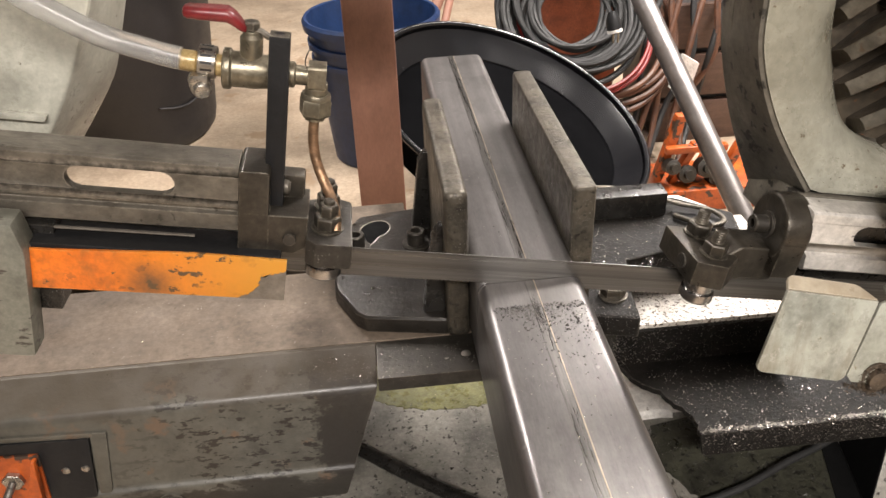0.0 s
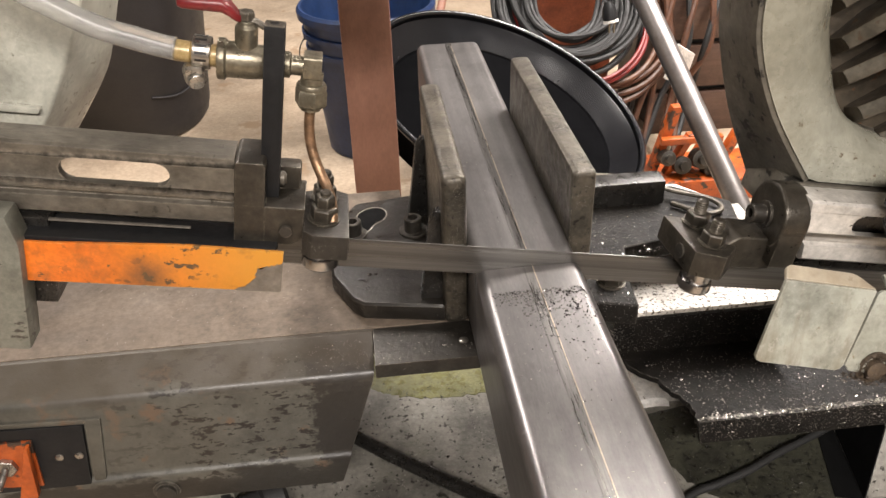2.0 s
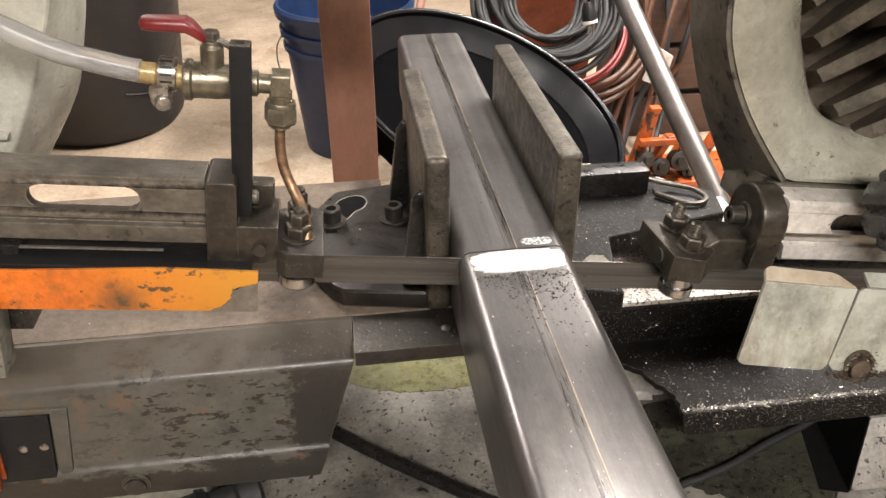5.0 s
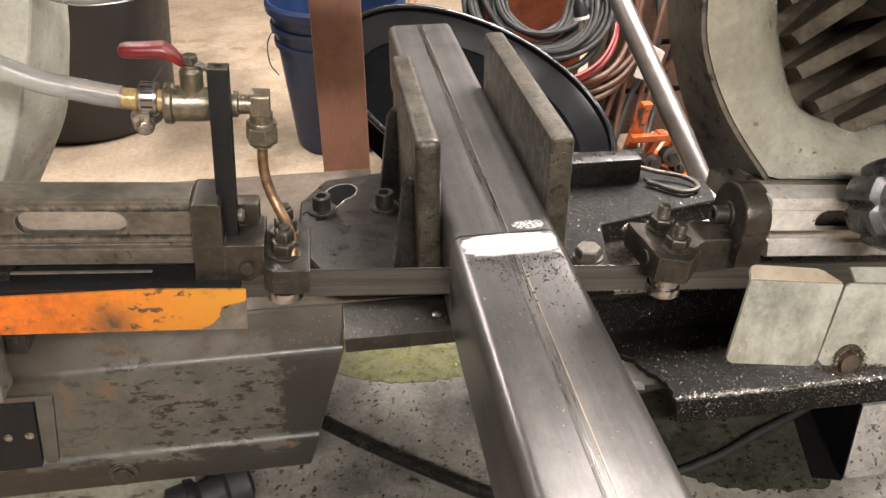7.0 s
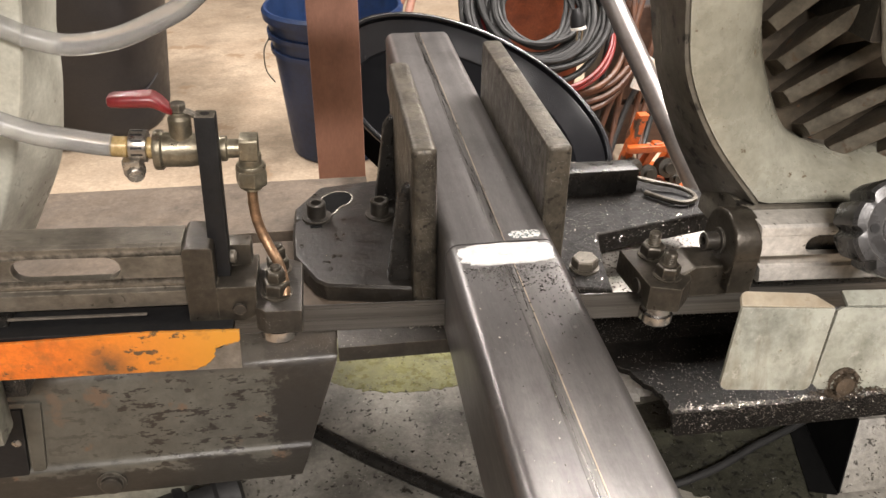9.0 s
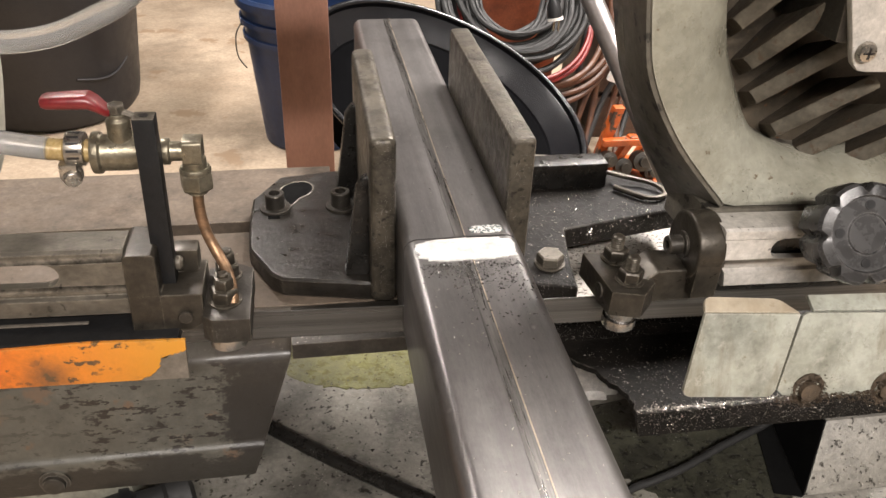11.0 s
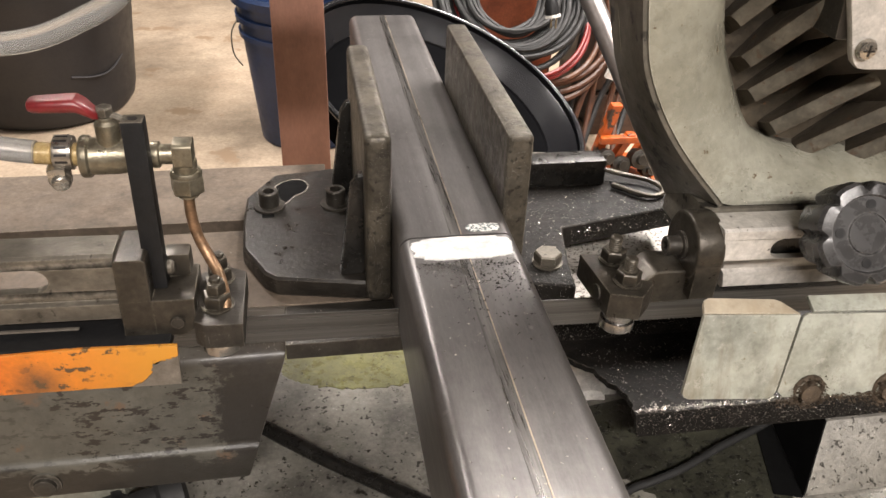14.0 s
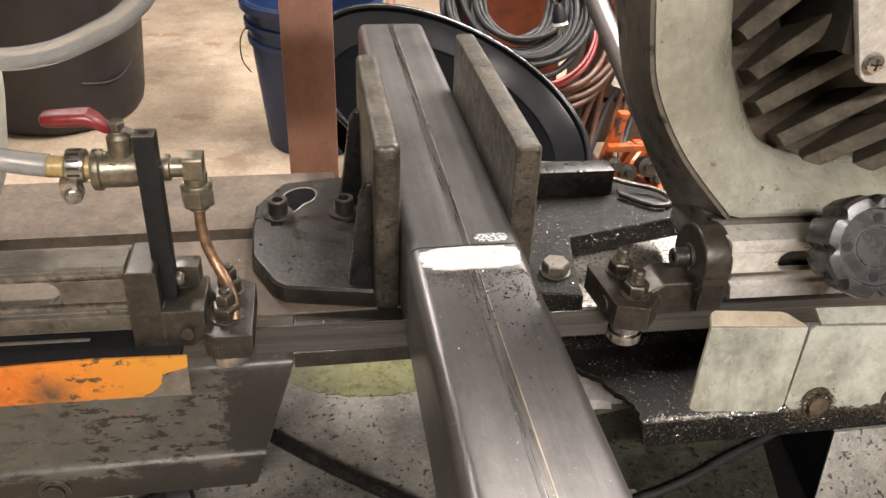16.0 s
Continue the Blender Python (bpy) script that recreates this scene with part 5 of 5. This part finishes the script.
b = new_bm(); box(b, -0.80, 0.60, 0.075, 0.155, 1.0, 1.09)
part("backbone", b, M_CAST, bow, "grey-green cast beam joining the housings", 0.006)

# the coolant valve sits 5 mm further out, the swivel disc 5 mm further in
for name_, dx_ in (("valve_bar", -0.005), ("valve", -0.006), ("coolant_hose", -0.006), ("guide_disc", 0.006), ("cap_screw", 0.006)):
    for ob_ in [c_ for c_ in bow.children if c_.name.split(".")[0] == name_]:
        ob_.location.x += dx_

# ---- floor behind the saw ----
post = new_bm(); box(post, -0.171, -0.080, 0.84, 0.878, 0.0, 1.25)
solo("wooden_post", post, M_POST, "red-brown stained wooden post standing behind the saw", "post", 0.003)

bucket = thing("bucket", (-0.112, 1.91, 0), "dark blue plastic bucket with ribbed rim on the concrete floor", "bucket")
b = new_bm()
lathe(b, (-0.112, 1.91, 0), (0, 0, 1), [(0.150, 0), (0.156, 0.005), (0.188, 0.335), (0.197, 0.337), (0.198, 0.352), (0.191, 0.354), (0.193, 0.385), (0.204, 0.387), (0.205, 0.402), (0.196, 0.404), (0.199, 0.438), (0.214, 0.440), (0.216, 0.462), (0.209, 0.472), (0.201, 0.470), (0.184, 0.33), (0.148, 0.014)], 56)
part("shell", b, M_BLUE, bucket)
b = new_bm(); pipe(b, [(-0.306, 1.86, 0.39), (-0.326, 1.84, 0.355), (-0.324, 1.82, 0.30), (-0.300, 1.80, 0.268)], 0.0022, 8)
part("bail", b, M_STEEL, bucket, "thin wire bail handle")
b = new_bm(); lathe(b, (-0.300, 1.87, 0.39), (-1, -0.1, 0), [(0.016, 0), (0.014, 0.012)], 16)
part("ear", b, M_BLUE, bucket)

binn = thing("trash_bin", (-0.985, 2.23, 0), "black plastic rubbish bin on the concrete floor", "rubbish bin")
b = new_bm()
lathe(b, (-0.985, 2.23, 0), (0, 0, 1), [(0.225, 0), (0.255, 0.008), (0.272, 0.03), (0.282, 0.07), (0.345, 0.66), (0.37, 0.67), (0.37, 0.70), (0.355, 0.70), (0.33, 0.66), (0.25, 0.03)], 56)
part("shell", b, M_BIN, binn)
b = new_bm(); lathe(b, (-0.985, 2.23, 0.60), (0, 0, 1), [(0.342, 0), (0.352, 0.004), (0.352, 0.02), (0.344, 0.024)], 56)
part("hoop", b, M_BIN, binn)
b = new_bm(); pipe(b, [(-0.835, 1.976, 0.18), (-0.775, 2.022, 0.165), (-0.735, 2.072, 0.17), (-0.708, 2.13, 0.20)], 0.004, 8)
part("moulded_rib", b, M_BIN, binn)

# tilted black drum lid
lid = thing("oil_pan", (0.22, 1.25, 0.3), "large black round oil pan lying tilted behind the vise", "oil pan")
b = new_bm()
ln = Vector((0.367, -0.266, 1.0)).normalized()
lc = Vector((0.22, 1.252, 0.385))
lathe(b, lc, ln, [(0.26, -0.10), (0.335, -0.085), (0.360, -0.03), (0.372, -0.002), (0.371, 0.008), (0.366, 0.011), (0.361, 0.008), (0.356, -0.01), (0.30, -0.060), (0.03, -0.064)], 72)
part("dish", b, M_LID, lid)
b = new_bm()
rim = [lc + ln * 0.006 + (frame_of(ln)[1] * math.cos(2 * math.pi * k / 48) + frame_of(ln)[2] * math.sin(2 * math.pi * k / 48)) * 0.366 for k in range(49)]
pipe(b, rim, 0.0075, 12, 2)
part("rolled_rim", b, M_RIM, lid, "glossy black rolled rim")
b = new_bm(); lathe(b, lc, ln, [(0.3575, -0.004), (0.352, -0.0105), (0.336, -0.026), (0.318, -0.042), (0.304, -0.0545), (0.303, -0.058), (0.33, -0.05), (0.3575, -0.012)], 96)
for f in [f for f in b.faces if len(f.verts) > 8]:
    b.faces.remove(f)
part("inner_wall", b, M_RIM, lid, "glossy black sloping inner wall of the pan")
b = new_bm(); lathe(b, (0.2, 1.27, 0.0), (0, 0, 1), [(0.15, 0), (0.155, 0.01), (0.15, 0.25), (0.14, 0.262)], 32)
solo("drum", b, M_BIN, "dark low drum on the floor carrying the black pan", "drum")

# cable coil with plug
coil = thing("cable_coil", (0.45, 1.62, 0.0), "coiled black extension cable with red and brown cords", "cable coil")
rnd = random.Random(8)
cn = Vector((0.05, -0.75, 0.66)).normalized()
d, u, w = frame_of(cn)
u = Vector((1, 0, 0)) - cn * cn.x
u.normalize()
w = cn.cross(u)
cc = Vector((0.485, 1.75, 0.475))


def coil_turn(r, lift, mat, label, rad, ex=1.0, off=(0, 0)):
    q = new_bm()
    pts = []
    ph = rnd.uniform(0, 6)
    for k in range(22):
        a = 2 * math.pi * k / 22
        rr = r + 0.008 * math.sin(2 * a + ph) + 0.005 * math.sin(3 * a + ph * 2)
        pts.append(cc + u * (rr * math.cos(a) * ex + off[0]) + w * (rr * math.sin(a) + off[1]) + cn * (lift + 0.006 * math.sin(a * 2 + ph)))
    pts.append(pts[0])
    pipe(q, pts, rad, 8, 3)
    return part("cord", q, mat, coil, label)


for i in range(20):
    coil_turn(0.105 + 0.0135 * (i % 10) + rnd.uniform(-0.004, 0.004), 0.014 * (i % 3) - 0.02 * (i // 10), M_CABLE, "black rubber cord", 0.0085)
for i in range(2):
    coil_turn(0.205 + 0.012 * i, -0.01 - 0.01 * i, M_REDCABLE, "red cord", 0.007, 1.0, (0.035, -0.035))
for i in range(4):
    coil_turn(0.225 + 0.016 * i, -0.04 - 0.014 * i, M_TANCABLE, "rust-brown cord", 0.009, 1.0, (0.085, -0.02))
pp = Vector((0.562, 1.555, 0.460))
b = new_bm()
lathe(b, pp + Vector((-0.012, 0.015, 0.065)), (0.012, -0.015, -0.065), [(0.010, 0), (0.014, 0.01), (0.019, 0.022), (0.021, 0.048), (0.019, 0.05)], 18)
plug = part("plug", b, M_BLACK, coil, "black plug body")
b = new_bm()
lathe(b, pp + Vector((-0.003, 0.004, 0.017)), (0.012, -0.015, -0.065), [(0.0215, 0), (0.0215, 0.008)], 18)
part("collar", b, M_WHITE, plug, "white plug collar")
for s in (-0.007, 0.007):
    b = new_bm(); box(b, pp.x + s - 0.0015, pp.x + s + 0.0015, pp.y - 0.006, pp.y + 0.002, pp.z - 0.018, pp.z + 0.012)
    part("prong", b, M_BRASS, plug, "brass prong")

tub = thing("orange_tub", (0.56, 2.12, 0), "burnt orange plastic tub behind the cable", "tub")
b = new_bm()
lathe(b, (0.56, 2.12, 0.0), (0, 0, 1), [(0.17, 0), (0.2, 0.50), (0.21, 0.505), (0.21, 0.53), (0.12, 0.545), (0.02, 0.55)], 40)
part("shell", b, M_BURNT, tub)

crate = thing("tool_crate", (1.1, 1.95, 0), "dark brown wooden crate of clutter by the wall", "crate")
for z0 in (0.0, 0.16, 0.32):
    b = new_bm(); box(b, 0.80, 1.6, 1.80, 1.83, z0, z0 + 0.14)
    part("slat", b, M_CRATE, crate, "", 0.004)
b = new_bm(); box(b, 0.81, 1.6, 1.83, 2.2, 0.01, 0.44)
part("body", b, M_BIN, crate)
for i in range(7):
    b = new_bm()
    x = 0.70 + 0.035 * i
    pipe(b, [(x - 0.10 + 0.02 * (i % 3), 1.60, 0.02), (x - 0.02, 1.66 + 0.01 * i, 0.16 + 0.02 * (i % 2)), (x + 0.05 * (i % 2), 1.70, 0.34), (x + 0.06, 1.76, 0.50 + 0.02 * (i % 3)), (x + 0.16, 1.85, 0.60)], 0.010, 8)
    part("cord", b, M_TANCABLE if i % 3 else M_CABLE, coil, "hanging rust-brown cord" if i % 3 else "black rubber cord")
b = new_bm(); prism(b, [(0.74, 0.29), (0.80, 0.27), (0.82, 0.36), (0.77, 0.39)], "y", 1.56, 1.575)
solo("paper_tag", b, M_WHITE, "torn white paper tag among the cords", "paper")
for k, (a, c, r) in enumerate((((-0.02, 2.35, 0.0), (0.20, 2.55, 0.42), 0.022), ((0.08, 2.30, 0.0), (0.26, 2.62, 0.5), 0.016))):
    b = new_bm(); cyl(b, a, c, r, 12)
    solo("wooden_stick", b, M_POST, "brown wooden stick leaning on the floor", "stick")
b = new_bm(); lathe(b, (0.10, 2.12, 0.0), (0, 0, 1), [(0.07, 0), (0.085, 0.02), (0.085, 0.16), (0.07, 0.2), (0.03, 0.22)], 24)
solo("black_jug", b, M_BLACK, "small black plastic jug on the floor", "jug")

# orange jack
jack = thing("floor_jack", (0.76, 1.42, 0), "bright orange steel floor jack with worn mechanism", "jack")
b = new_bm(); prism(b, [(0.66, 0.0), (1.0, 0.0), (1.0, 0.07), (0.675, 0.07)], "y", 1.33, 1.52)
part("chassis", b, M_JACK, jack, "", 0.006)
for x0, x1, y0, z0, z1 in ((0.65, 0.675, 1.40, 0.03, 0.27), (0.70, 0.72, 1.38, 0.07, 0.19), (0.765, 0.785, 1.40, 0.07, 0.18), (0.84, 0.865, 1.38, 0.07, 0.2)):
    b = new_bm(); prism(b, [(x0, z0), (x1, z0), (x1 + 0.065, z1), (x0 + 0.06, z1)], "y", y0, y0 + 0.03)
    part("arm", b, M_JACK, jack, "", 0.004)
b = new_bm(); box(b, 0.68, 0.86, 1.375, 1.40, 0.165, 0.185)
part("crossbar", b, M_JACK, jack, "", 0.004)
for x, z, r in ((0.70, 0.13, 0.022), (0.745, 0.105, 0.026), (0.80, 0.12, 0.028), (0.83, 0.085, 0.02)):
    b = new_bm(); lathe(b, (x, 1.37, z), (0, -1, 0.3), [(r, -0.03), (r, 0.01), (r * 0.55, 0.013), (r * 0.55, 0.03)], 16)
    part("pin", b, M_IRON, jack, "greasy dark pin")
b = new_bm()
cyl(b, (0.7, 0.27, 0.0), (0.35, 1.5, 1.03), 0.0225, 28)
solo("steel_bar", b, M_BAR, "polished round steel bar leaning up from the floor", "steel bar")


# ---- things that move ----
def motions():
    walk(bow, [(t, pose(*PIVOT, 0, 10 - a, 0)) for t, a in SWING])
    walk(foam, [(0.0, pose(0, 0, -0.0035)), (2.5, pose(0, 0, -0.0033)), (3.3, pose(0, 0, 0)), (16.0, pose(0, 0, 0))])
    walk(foam_far, [(0.0, pose(0, 0, -0.0035)), (4.0, pose(0, 0, -0.0033)), (5.4, pose(0, 0, 0)), (16.0, pose(0, 0, 0))])


motions()
